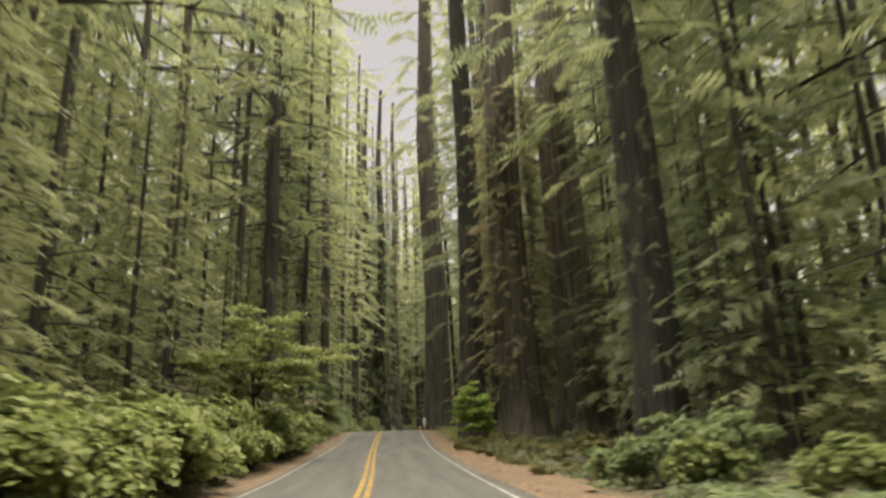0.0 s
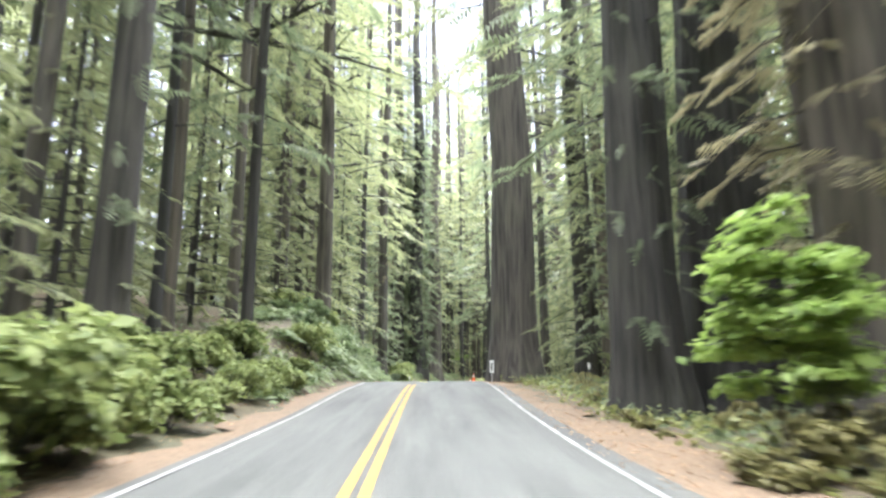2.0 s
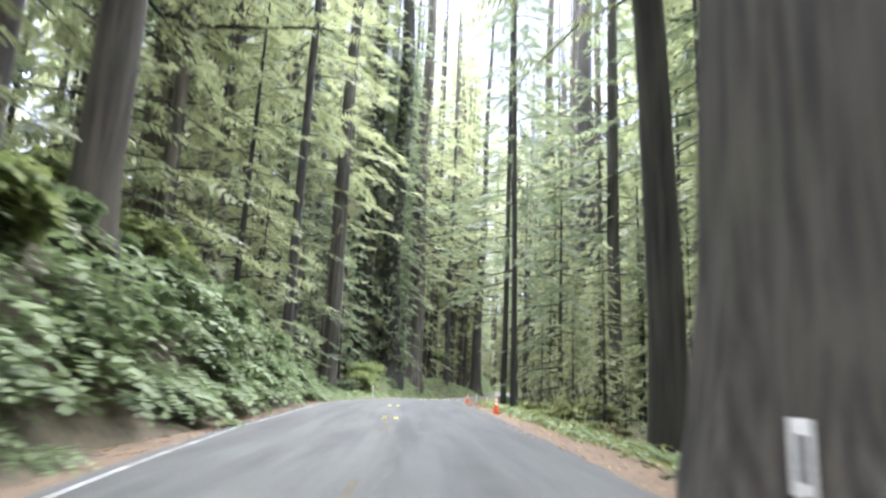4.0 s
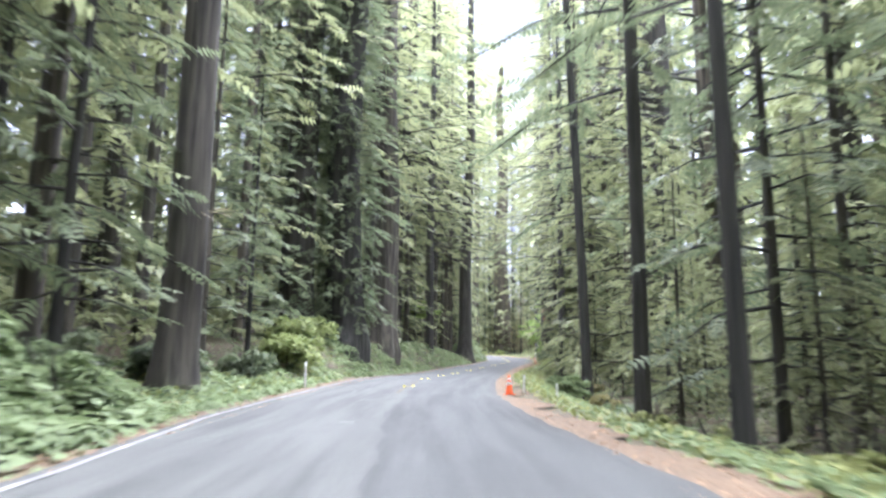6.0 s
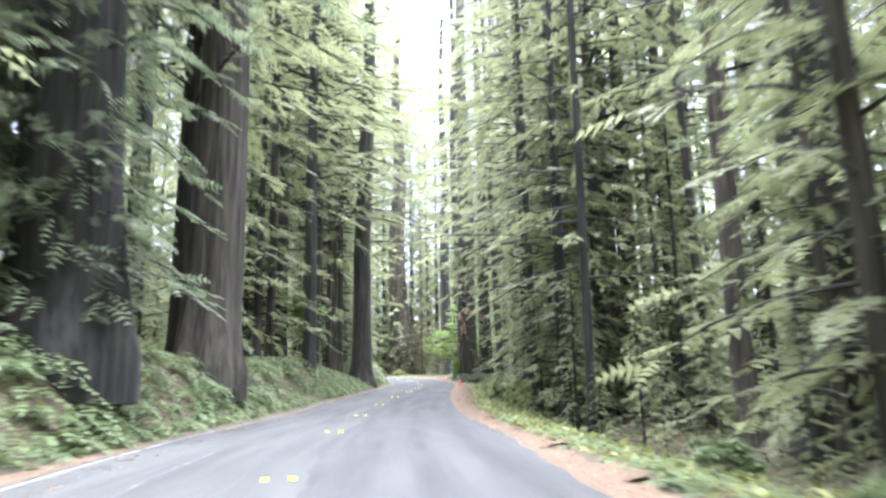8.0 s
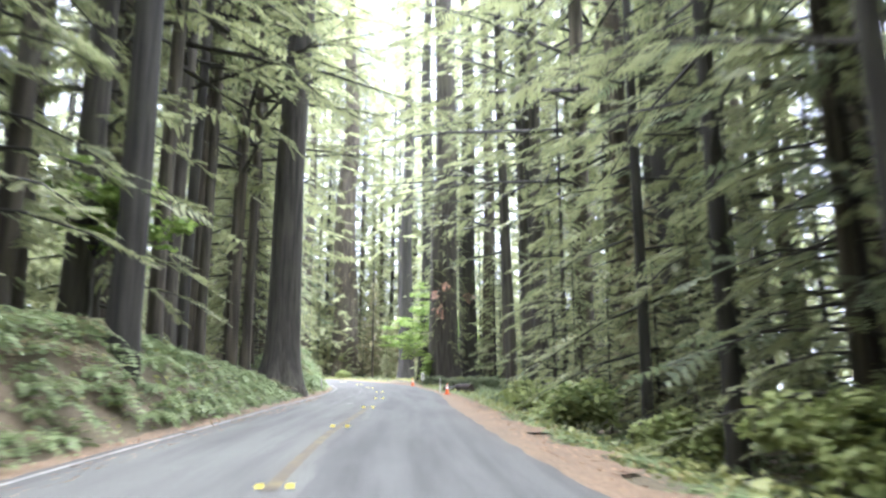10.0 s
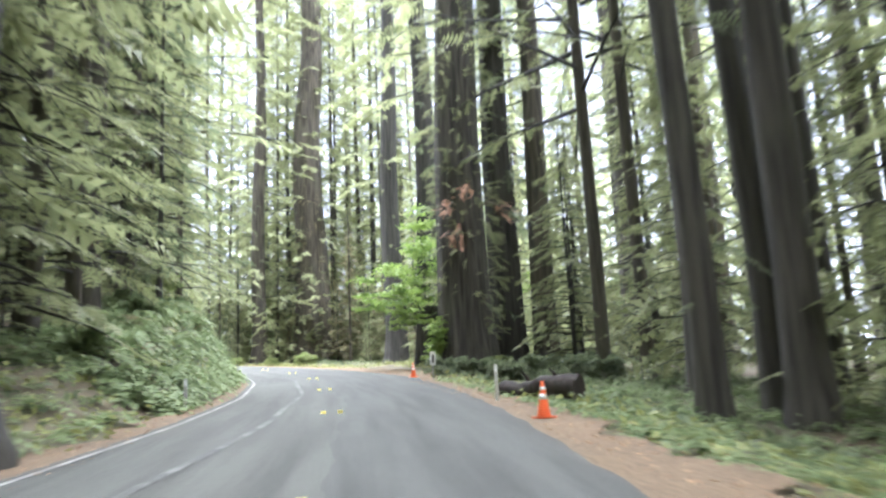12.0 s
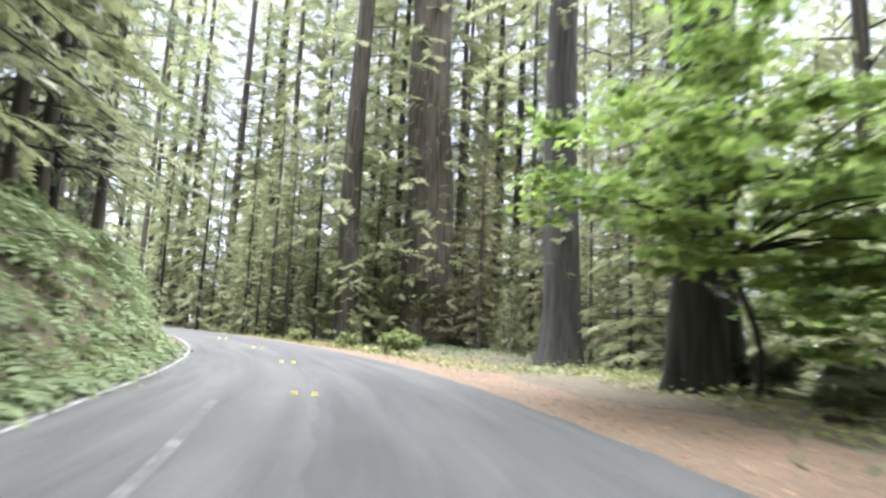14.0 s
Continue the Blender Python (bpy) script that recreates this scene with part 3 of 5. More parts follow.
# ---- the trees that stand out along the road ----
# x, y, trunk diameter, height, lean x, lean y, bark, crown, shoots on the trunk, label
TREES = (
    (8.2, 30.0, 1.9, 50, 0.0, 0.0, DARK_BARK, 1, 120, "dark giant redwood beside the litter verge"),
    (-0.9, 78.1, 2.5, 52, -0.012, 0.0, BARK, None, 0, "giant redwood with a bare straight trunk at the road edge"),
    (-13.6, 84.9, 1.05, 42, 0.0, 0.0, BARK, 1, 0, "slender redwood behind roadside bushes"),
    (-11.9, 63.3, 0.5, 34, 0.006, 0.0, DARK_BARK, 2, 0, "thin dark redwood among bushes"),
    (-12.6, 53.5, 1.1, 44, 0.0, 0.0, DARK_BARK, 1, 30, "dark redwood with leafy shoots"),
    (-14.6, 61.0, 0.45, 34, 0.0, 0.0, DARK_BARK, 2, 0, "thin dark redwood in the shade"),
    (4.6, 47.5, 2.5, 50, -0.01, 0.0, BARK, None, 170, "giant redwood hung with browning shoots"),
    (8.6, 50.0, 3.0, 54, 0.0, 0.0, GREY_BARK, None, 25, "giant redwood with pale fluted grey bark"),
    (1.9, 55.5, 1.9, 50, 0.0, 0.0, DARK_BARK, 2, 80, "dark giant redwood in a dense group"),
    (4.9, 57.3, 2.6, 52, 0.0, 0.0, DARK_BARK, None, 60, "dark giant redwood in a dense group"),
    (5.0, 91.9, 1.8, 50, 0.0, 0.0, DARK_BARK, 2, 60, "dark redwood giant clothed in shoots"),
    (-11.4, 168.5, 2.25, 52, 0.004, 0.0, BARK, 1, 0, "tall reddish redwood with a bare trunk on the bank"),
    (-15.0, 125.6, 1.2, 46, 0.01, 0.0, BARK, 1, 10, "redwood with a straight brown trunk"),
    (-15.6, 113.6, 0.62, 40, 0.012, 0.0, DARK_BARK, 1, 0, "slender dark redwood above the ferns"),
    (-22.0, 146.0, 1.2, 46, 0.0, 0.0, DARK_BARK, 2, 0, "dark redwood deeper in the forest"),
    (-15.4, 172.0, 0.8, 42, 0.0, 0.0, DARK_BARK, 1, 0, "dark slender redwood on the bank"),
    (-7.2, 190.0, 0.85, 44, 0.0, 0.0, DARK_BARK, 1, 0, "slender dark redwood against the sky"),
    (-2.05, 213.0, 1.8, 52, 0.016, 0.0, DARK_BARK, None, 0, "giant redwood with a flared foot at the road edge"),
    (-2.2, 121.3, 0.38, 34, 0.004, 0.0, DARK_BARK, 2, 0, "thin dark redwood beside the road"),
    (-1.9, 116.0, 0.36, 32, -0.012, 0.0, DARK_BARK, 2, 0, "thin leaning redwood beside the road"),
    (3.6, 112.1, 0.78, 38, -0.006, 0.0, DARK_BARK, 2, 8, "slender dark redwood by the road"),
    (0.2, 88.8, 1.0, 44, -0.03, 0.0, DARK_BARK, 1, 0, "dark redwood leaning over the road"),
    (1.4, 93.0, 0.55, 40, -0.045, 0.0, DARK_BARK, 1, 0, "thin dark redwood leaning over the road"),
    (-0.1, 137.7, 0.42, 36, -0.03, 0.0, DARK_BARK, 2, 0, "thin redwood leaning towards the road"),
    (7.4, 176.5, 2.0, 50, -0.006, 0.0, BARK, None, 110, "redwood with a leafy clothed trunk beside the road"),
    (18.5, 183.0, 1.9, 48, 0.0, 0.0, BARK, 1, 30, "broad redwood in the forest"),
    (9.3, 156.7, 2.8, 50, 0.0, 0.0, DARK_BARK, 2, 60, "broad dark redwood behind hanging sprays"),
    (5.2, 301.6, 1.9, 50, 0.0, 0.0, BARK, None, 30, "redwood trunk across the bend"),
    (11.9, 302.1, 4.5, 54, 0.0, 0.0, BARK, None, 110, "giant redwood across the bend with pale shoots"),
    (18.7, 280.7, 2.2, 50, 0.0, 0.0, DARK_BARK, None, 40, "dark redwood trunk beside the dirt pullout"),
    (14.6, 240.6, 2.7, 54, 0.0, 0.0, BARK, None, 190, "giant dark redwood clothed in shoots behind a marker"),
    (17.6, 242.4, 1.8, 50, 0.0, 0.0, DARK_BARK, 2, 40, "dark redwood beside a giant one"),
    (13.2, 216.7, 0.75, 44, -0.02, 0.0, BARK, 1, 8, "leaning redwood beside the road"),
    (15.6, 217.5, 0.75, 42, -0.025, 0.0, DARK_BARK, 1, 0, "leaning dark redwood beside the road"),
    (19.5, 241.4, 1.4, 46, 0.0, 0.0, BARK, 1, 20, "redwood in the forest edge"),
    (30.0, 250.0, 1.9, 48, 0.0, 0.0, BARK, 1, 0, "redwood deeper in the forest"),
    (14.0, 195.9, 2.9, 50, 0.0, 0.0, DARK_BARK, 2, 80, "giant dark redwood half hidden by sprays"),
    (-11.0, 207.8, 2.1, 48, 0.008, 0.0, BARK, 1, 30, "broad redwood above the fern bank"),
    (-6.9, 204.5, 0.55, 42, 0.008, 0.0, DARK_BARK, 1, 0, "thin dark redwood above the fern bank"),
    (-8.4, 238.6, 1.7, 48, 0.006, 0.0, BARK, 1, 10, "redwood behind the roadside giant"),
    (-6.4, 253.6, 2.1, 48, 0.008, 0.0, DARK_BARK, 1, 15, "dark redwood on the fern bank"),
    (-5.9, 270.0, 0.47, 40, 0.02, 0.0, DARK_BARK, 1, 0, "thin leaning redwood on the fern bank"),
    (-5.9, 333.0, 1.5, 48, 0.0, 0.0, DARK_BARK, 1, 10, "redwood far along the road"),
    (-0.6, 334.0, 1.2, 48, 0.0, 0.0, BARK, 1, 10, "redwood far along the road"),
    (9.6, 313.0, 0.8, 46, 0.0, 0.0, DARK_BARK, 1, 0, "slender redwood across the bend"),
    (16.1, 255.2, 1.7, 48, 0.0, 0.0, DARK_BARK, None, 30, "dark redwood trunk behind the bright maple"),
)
for i, (x, y, dia, tall, lx, ly, bark, crown, shoots, label) in enumerate(TREES):
    extra = []
    if shoots:
        extra.append(("trunk_foliage", sprouts("trunk_shoots", dia, 2.5, 24, shoots * 2 if shoots >= 60 else shoots, NEEDLES_DRY if "brown" in label or "pale shoots" in label else NEEDLES_SHADE if dia < 2 else NEEDLES, 0.8 if "browning" in label else 0.6 if shoots >= 60 else 0.85, 8)))
    plant_tree(x, y, trunk_mesh("redwood_trunk", dia, tall * 1.5, bark, 0.75 if "flared" in label else 0.4 if dia > 1 else 0.25, 36 if dia > 1.5 else 18, (lx, ly), 0.055, i), DRY_CROWN if 'browning' in label else TOWER_CROWN if 'bend' in label or 'far along' in label else CROWN[crown] if crown is not None else HIGH_CROWN, label, "redwoods beside the road", 0, 1.0, extra)

# the dark twin redwood clothed in sprays, with bare dead limbs
for dx, dy, dia in ((-1.5, 0.0, 2.3), (1.6, 0.8, 2.5)):
    twin = plant_tree(-14.9 + dx, 155.0 + dy, trunk_mesh("redwood_trunk", dia, 75, DARK_BARK, 0.4, 28, (0.002, 0), 0.05, int(dia * 10)), TWIN_CROWN, "dark twin redwood wrapped in hanging sprays", "redwoods beside the road", 40 * dx, 1.0, [("trunk_foliage", sprouts("trunk_shoots", dia, 1, 40, 800, NEEDLES_SHADE, 0.85, 5))])
for i in range(6):
    q = np.linspace(0, 1, 7)[:, None]
    tip = np.array((3.2 + 0.5 * (i % 3), -1.4 + 0.6 * i, -1.6 + 0.5 * (i % 4)))
    pts = np.array((0.8, -0.4, 13.5 + 1.5 * i)) + tip * q + np.stack([0.25 * np.sin(q[:, 0] * 6 + i), 0.2 * np.sin(q[:, 0] * 5), 0.9 * np.sin(q[:, 0] * 2.6)], 1)
    part_from("dead_limb", tri_mesh("dead_limb", *tube(pts, np.linspace(0.07, 0.02, 7), 5), GREY_BARK), twin, "bare pale dead limb")


# ---- the forest behind ----
# glades without trunks beside the road: x, y, radius
CLEAR = ((2.0, 98.0, 3.0), (3.4, 104.3, 4.0), (2.9, 157.1, 3.5), (5.9, 163.0, 3.0), (3.0, 63.6, 4.5), (0.3, 127.2, 2.5))


def scatter():
    r1 = np.random.default_rng(11)
    taken = [(t[0], t[1], 2.0) for t in TREES] + [(-14.9, 155.0, 4.5), (14.5, 251.4, 4.0)]
    # rows of young trees that close the sides of the road
    for s, u in ([(q, 13.4 + 1.3 * math.sin(q)) for q in np.arange(94, 184, 4.4)] + [(q, -11.2 - 1.3 * math.sin(q * 1.7)) for q in np.arange(18, 72, 4.6)] + [(q, 11.0 + math.sin(q)) for q in np.arange(186, 204, 4.5)]):
        x, y, _z = at_road(s, u)
        if any((x - a) ** 2 + (y - b) ** 2 < (1.0 + c * 0.4) ** 2 for a, b, c in taken):
            continue
        v = r1.integers(0, 3)
        plant_tree(x, y, THIN_TRUNK[v], FINE_YOUNG[v], "young redwood with drooping sprays to the ground", "young redwoods", r1.uniform(0, 360), r1.uniform(0.8, 1.1), name="young_redwood_tree")
        taken.append((x, y, 1.0))
    young, arch, far, stuff, deep = [0, 0], 0, [0, 0], [], [0, 0]
    for j, (s, u) in enumerate([(q, 13.2 + 1.2 * math.sin(q)) for q in np.arange(78, 240, 8.5)] + [(q, -13.8 - 1.2 * math.sin(q)) for q in np.arange(74, 262, 8.5)] + [(q, 15.0 + 1.5 * math.sin(q)) for q in np.arange(20, 76, 8.0)] + [(q, -14.5) for q in np.arange(6, 72, 9.0)]):
        x, y, _z = at_road(s, u)
        if any((x - a) ** 2 + (y - b) ** 2 < (1.3 + c * 0.4) ** 2 for a, b, c in taken) or (s > 235 and j % 2) or (u > 0 and 92 < s < 124):
            continue
        plant_tree(x, y, FAR_TRUNK[j % 3], (ARCH_CROWN if s < 96 else OPEN_CROWN)[j % 2], "tall redwood with boughs arching over the road", "forest trees", 53 * j, r1.uniform(0.9, 1.1))
        taken.append((x, y, 1.0))
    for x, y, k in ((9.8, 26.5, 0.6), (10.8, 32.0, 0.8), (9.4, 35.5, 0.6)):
        plant_tree(x, y, THIN_TRUNK[1], DARK_YOUNG[0], "young redwood with sprays coloured darker for shade", "young redwoods", 37 * y, k, name="young_redwood_tree")
    for x, y, v in ((19.0, 236.5, 2), (21.4, 241.0, 0), (17.4, 233.2, 2), (23.0, 236.4, 1), (11.1, 202.6, 0), (12.2, 198.6, 1), (12.6, 207.6, 2), (20.5, 222.5, 1), (22.5, 231.5, 0), (24.5, 238.0, 1), (20.2, 247.0, 0), (28.0, 228.0, 1), (25.0, 219.0, 0)):
        plant_tree(x, y, THIN_TRUNK[v], FINE_YOUNG[v], "young redwood with drooping sprays to the ground", "young redwoods", 41 * y, 1.0, name="young_redwood_tree")
        taken.append((x, y, 1.0))
    for j, (s, u) in enumerate([(q, -9.2) for q in (152, 163, 178)]):
        x, y, _z = at_road(s, u)
        if any((x - a) ** 2 + (y - b) ** 2 < (0.8 + c * 0.4) ** 2 for a, b, c in taken):
            continue
        plant_tree(x, y, FAR_TRUNK[2], CROWN[(0, 2, 0)[j % 3]], "slender redwood with a full crown by the road", "forest trees", 71 * j, r1.uniform(0.85, 1.05))
        taken.append((x, y, 1.0))
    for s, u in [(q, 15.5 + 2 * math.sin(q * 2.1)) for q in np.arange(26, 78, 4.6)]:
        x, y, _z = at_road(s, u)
        plant_tree(x, y, THIN_TRUNK[1], DARK_YOUNG[0], "young redwood with sprays coloured darker for shade", "young redwoods", r1.uniform(0, 360), r1.uniform(0.9, 1.2), name="young_redwood_tree")
        taken.append((x, y, 1.0))
    for i in range(12000):
        if i % 3 == 0:
            x, y = r1.uniform(-85, 95), r1.uniform(-45, 420)
        elif i % 6 == 1:
            x, y = r1.uniform(-45, 60), r1.uniform(255, 400)
        elif i % 6 == 4:
            x, y, _z = at_road(r1.uniform(70, 300), r1.choice((-1, 1, 1)) * r1.uniform(19, 48))
        else:
            s, u = r1.uniform(-30, 330), r1.choice((-1, 1)) * (7.6 + r1.exponential(10))
            x, y, _z = at_road(s, u)
        s1, u1, _ = locate([x], [y])
        s1, u1 = s1[0], u1[0]
        if abs(u1) < 7.5 or abs(u1) > 95 or (0 < u1 < 12 and 236 < s1 < 272) or (-10 < u1 < 0 and 8 < s1 < 66) or (0 < u1 < 13 and 5 < s1 < 53) or (-1 < x < 23 and 255 < y < 298) or (0 < u1 < 10 and 204 < s1 < 236) or any(math.hypot(x - a, y - b) < c for a, b, c in CLEAR):
            continue
        near = abs(u1) < 17
        gap = (2.3 if near else 3.4) * (1.0 if y < 185 or abs(u1) > 20 else 1.18)
        if any((x - a) ** 2 + (y - b) ** 2 < (gap + c * 0.5) ** 2 for a, b, c in taken):
            continue
        turn, k, on = r1.uniform(0, 360), r1.uniform(0.85, 1.2), int(y > 185)
        if near and abs(u1) < 14 and young[on] < (40, 34)[on] and r1.random() < 0.75:
            v = r1.integers(0, 3)
            crown = DARK_YOUNG[0] if r1.random() < 0.15 or (u1 < 0 and 112 < s1 < 156) else YOUNG[v] if abs(u1) > 10.5 else FINE_YOUNG[v]
            plant_tree(x, y, THIN_TRUNK[v], crown, "young redwood with drooping sprays to the ground", "young redwoods", turn, k, name="young_redwood_tree")
            young[on] += 1
        elif near and abs(u1) > 10.5 and arch < 22 and not (0 < u1 and s1 < 62):
            plant_tree(x, y, FAR_TRUNK[r1.integers(0, 3)], (ARCH_CROWN if y < 180 and u1 < 0 else OPEN_CROWN)[arch % 2], "tall redwood with boughs arching over the road", "forest trees", turn, k)
            arch += 1
        elif not near and abs(u1) < 42 and far[on] < (62, 48)[on]:
            plant_tree(x, y, FAR_TRUNK[r1.integers(0, 4)], FAR_CROWN[r1.integers(0, 3)], "redwood in the depth of the forest", "forest trees", turn, k * (1.0 if y < 185 else 0.8 if y < 262 else 0.6))
            far[on] += 1
        elif abs(u1) > 23 and deep[on] < (250, 210)[on]:
            deep[on] += 1
            stuff.append((x, y, turn, k * (0.8 if y < 185 else 0.65 if y < 262 else 0.5), r1.integers(0, 2)))
        else:
            continue
        taken.append((x, y, 1.0))
    return stuff


def far_woods(places):
    """The trees that nobody could count, deep in the forest: trunks and coarse sprays in one mesh."""
    kinds = []
    for low, high, reach in ((0.5, 56, 6.0), (1.5, 72, 6.6)):
        n = 110
        f = rng.uniform(0, 1, n) ** 1.25
        a = rng.uniform(0, 6.28, n)
        r = reach * (1 - 0.7 * f) * rng.uniform(0.1, 0.9, n)
        o = np.stack([np.cos(a) * r, np.sin(a) * r, low + (high - low) * f - 0.25 * r], 1)
        d = np.stack([np.cos(a), np.sin(a), rng.uniform(-0.5, 0.0, n)], 1) + rng.normal(0, 0.3, (n, 3))
        ln = rng.uniform(2.2, 4.2, n)
        leaves = spray_triangles(o, d, np.array((0, 0, 1.0)) + rng.normal(0, 0.4, (n, 3)), ln, ln * 0.40, 4, thick=0.95)
        kinds.append((leaves, tube(((0, 0, -1), (0, 0, high * 0.5), (0, 0, high)), (0.38, 0.27, 0.07), 6)))
    lv, wv = [], []
    for x, y, turn, k, v in places:
        c, sn = math.cos(turn) * k, math.sin(turn) * k
        m, off = np.array(((c, sn, 0), (-sn, c, 0), (0, 0, k))), np.array((x, y, gz(x, y)))
        lv.append((kinds[v][0][0] @ m + off, kinds[v][0][1]))
        wv.append((kinds[v][1][0] @ m + off, kinds[v][1][1]))
    leaves, wood = join(lv), join(wv)
    me = tri_mesh("far_woods", *join([leaves, wood]), NEEDLES)
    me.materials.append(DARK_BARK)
    me.polygons.foreach_set("material_index", np.repeat([0, 1], [len(leaves[1]), len(wood[1])]))
    tagged(new("far_woods", me), "dense redwood forest fading into the distance", "forest", kind="stuff")


far_woods(scatter())
for i, (x, y) in enumerate(((27, 276), (28, 286), (-10, 281), (-13, 291), (23, 226), (-9, 229), (30, 268), (22, 312), (13, 334))):
    plant_tree(x, y, FAR_TRUNK[i % 3], OPEN_CROWN[i % 2], "tall redwood with boughs arching over the road", "forest trees", 77 * i, 1.0)
for i, (x, y) in enumerate(((-20, 136), (-24, 142), (-28, 150), (-19, 163), (-26, 161), (-32, 156), (-24, 171), (-31, 141), (-36, 150), (-38, 165), (-33, 132), (-27, 128), (24, 46), (30, 53), (21, 37), (27, 40), (25, 233), (31, 241), (29, 226), (36, 234), (24, 222), (33, 218))):
    plant_tree(x, y, FAR_TRUNK[i % 4], (CROWN if x > -25 else FAR_CROWN)[i % 3], "redwood in the depth of the forest", "forest trees", 61 * i, 1.0)
for i, (x, y, k) in enumerate(((-1.6, 297.5, 0.5), (0.4, 299.6, 0.75), (1.6, 296.6, 0.35), (2.6, 301.8, 0.95), (7.6, 304.2, 0.8), (8.9, 300.6, 0.3), (14.9, 299.4, 0.6), (16.2, 296.8, 0.9), (17.4, 292.4, 0.4), (20.3, 291.0, 0.85), (21.6, 284.2, 0.7), (22.6, 279.2, 0.9), (16.8, 286.6, 0.28))):
    plant_tree(x, y, THIN_TRUNK[i % 3], DRY_YOUNG if i in (5, 6, 7, 9, 11) else FINE_YOUNG[i % 3], "young redwood with olive sprays at the clearing edge", "young redwoods", 49 * i, k, name="young_redwood_tree")
ru = np.random.default_rng(23)
for x, y in ((-3, 300), (1, 306), (15, 304), (19, 299), (22, 293), (24, 286), (25, 278), (22, 272), (27, 267), (-8, 306), (-2, 312), (-13, 312), (28, 290), (17, 311), (24, 303), (5, 316), (-6, 319), (12, 320)):
    v = ru.integers(0, 3)
    plant_tree(x, y, THIN_TRUNK[v], YOUNG[v], "young redwood with drooping sprays to the ground", "young redwoods", ru.uniform(0, 360), ru.uniform(0.75, 1.1), name="young_redwood_tree")


for i, (s, u, full) in enumerate(((54, -10.5, 0), (63, -10.0, 1), (72, -9.8, 0), (86, -10.4, 0), (100, -10.6, 1), (146, 15.0, 1), (162, -10.4, 1), (170, -9.6, 1), (176, 10.6, 1), (181, 13.5, 1), (187, -9.6, 0), (193, -10.4, 0), (198, -9.4, 1), (206, 9.4, 1), (217, -9.2, 1), (201, 10.0, 0), (209, -10.8, 0), (202, -10.2, 1), (213, -9.4, 1), (224, 10.4, 0), (233, 11.0, 1), (243, -10.0, 1), (252, -11.0, 0), (258, -10.4, 1), (274, -10.0, 0))):
    x, y, _z = at_road(s, u)
    plant_tree(x, y, FAR_TRUNK[i % 2], OVERHANG if full else ARCH_CROWN[0], "tall redwood with boughs arching over the road", "forest trees", 97 * i, 1.0)
for i, (x, y) in enumerate(((-14, 308), (20, 312), (30, 306))):
    plant_tree(x, y, FAR_TRUNK[i % 2], HIGH_CROWN, "tall redwood with a high pale crown", "forest trees", 83 * i, 0.9 + 0.05 * (i % 4))
for i, (s, u) in enumerate(((209, -10.4), (218, 9.8), (227, -9.8), (236, -10.4))):
    x, y, _z = at_road(s, u)
    plant_tree(x, y, FAR_TRUNK[i % 2], HIGH_ARCH, "tall redwood whose crown closes high over the road", "forest trees", 101 * i, 1.0)
# towering trees on the bank, and trees at the road edge whose boughs hang out high over the verge
for i, q in enumerate((84, 93, 103, 114, 126, 147, 158, 171, 183, 194, 205, 219, 229, 241, 253, 266)):
    x, y, _z = at_road(q, -11.6 - 1.3 * math.sin(q))
    if all(math.hypot(x - t[0], y - t[1]) > 1.6 for t in TREES):
        plant_tree(x, y, FAR_TRUNK[(1, 0, 3, 0)[i % 4]], FINE_TOWER if q < 200 else TOWER_CROWN, "towering redwood in pale sprays above the bank", "forest trees", 67 * i, 0.9 + 0.04 * (i % 4))
for i, (q, u) in enumerate(((164, 7.4), (171, 7.8), (178, 7.2), (185, 7.6), (192, 7.8))):
    x, y, _z = at_road(q, u)
    if all(math.hypot(x - t[0], y - t[1]) > 1.4 for t in TREES):
        plant_tree(x, y, FAR_TRUNK[2], VERGE_CROWN, "slender redwood with boughs hanging over the verge", "forest trees", 83 * i, 0.9 + 0.06 * (i % 4))
for i, (q, u) in enumerate(((175, 9.4), (182, 8.8), (189, 9.6))):
    x, y, _z = at_road(q, u)
    plant_tree(x, y, THIN_TRUNK[i], FINE_YOUNG[i], "young redwood with drooping sprays to the ground", "young redwoods", 59 * i, 0.9, name="young_redwood_tree")
for i, (x, y) in enumerate([(-13, 322), (-20, 314), (-17, 334), (12, 330), (20, 325), (28, 318), (34, 306), (9, 343), (-8, 345), (24, 340), (38, 292), (8.0, 313), (15.5, 308), (22, 304), (26, 312), (17, 317), (-2, 318), (4, 326)]):
    if abs(locate([x], [y])[1][0]) > 8.5:
        plant_tree(x, y, FAR_TRUNK[(1, 0)[i % 2]], TOWER_CROWN, "towering redwood in pale sprays far round the bend", "forest trees", 71 * i, 0.85 + 0.05 * (i % 4))
rl = np.random.default_rng(47)
for i, (q, u) in enumerate([(q, 7.0 + 1.9 * rl.random()) for q in np.arange(147, 200, 3.3)] + [(q, 7.6 + 3.6 * rl.random()) for q in np.arange(97, 150, 2.3)]):
    x, y, _z = at_road(q, u)
    if all(math.hypot(x - t[0], y - t[1]) > 1.0 + t[2] * 0.5 for t in TREES):
        plant_tree(x, y, THIN_TRUNK[i % 3], FINE_YOUNG[i % 3], "low young redwood with pale sprays to the ground", "young redwoods", 43 * i, rl.uniform(0.24, 0.42), name="young_redwood_tree")
for x, y, v, k in ((10.4, 193.2, 0, 0.5), (11.6, 196.6, 2, 0.75), (9.9, 198.6, 1, 0.36), (9.0, 190.2, 2, 0.5)):
    plant_tree(x, y, THIN_TRUNK[v], DRY_YOUNG if v == 0 else FINE_YOUNG[v], "young redwood with pale sprays before a dark giant", "young redwoods", 29 * y, k, name="young_redwood_tree")
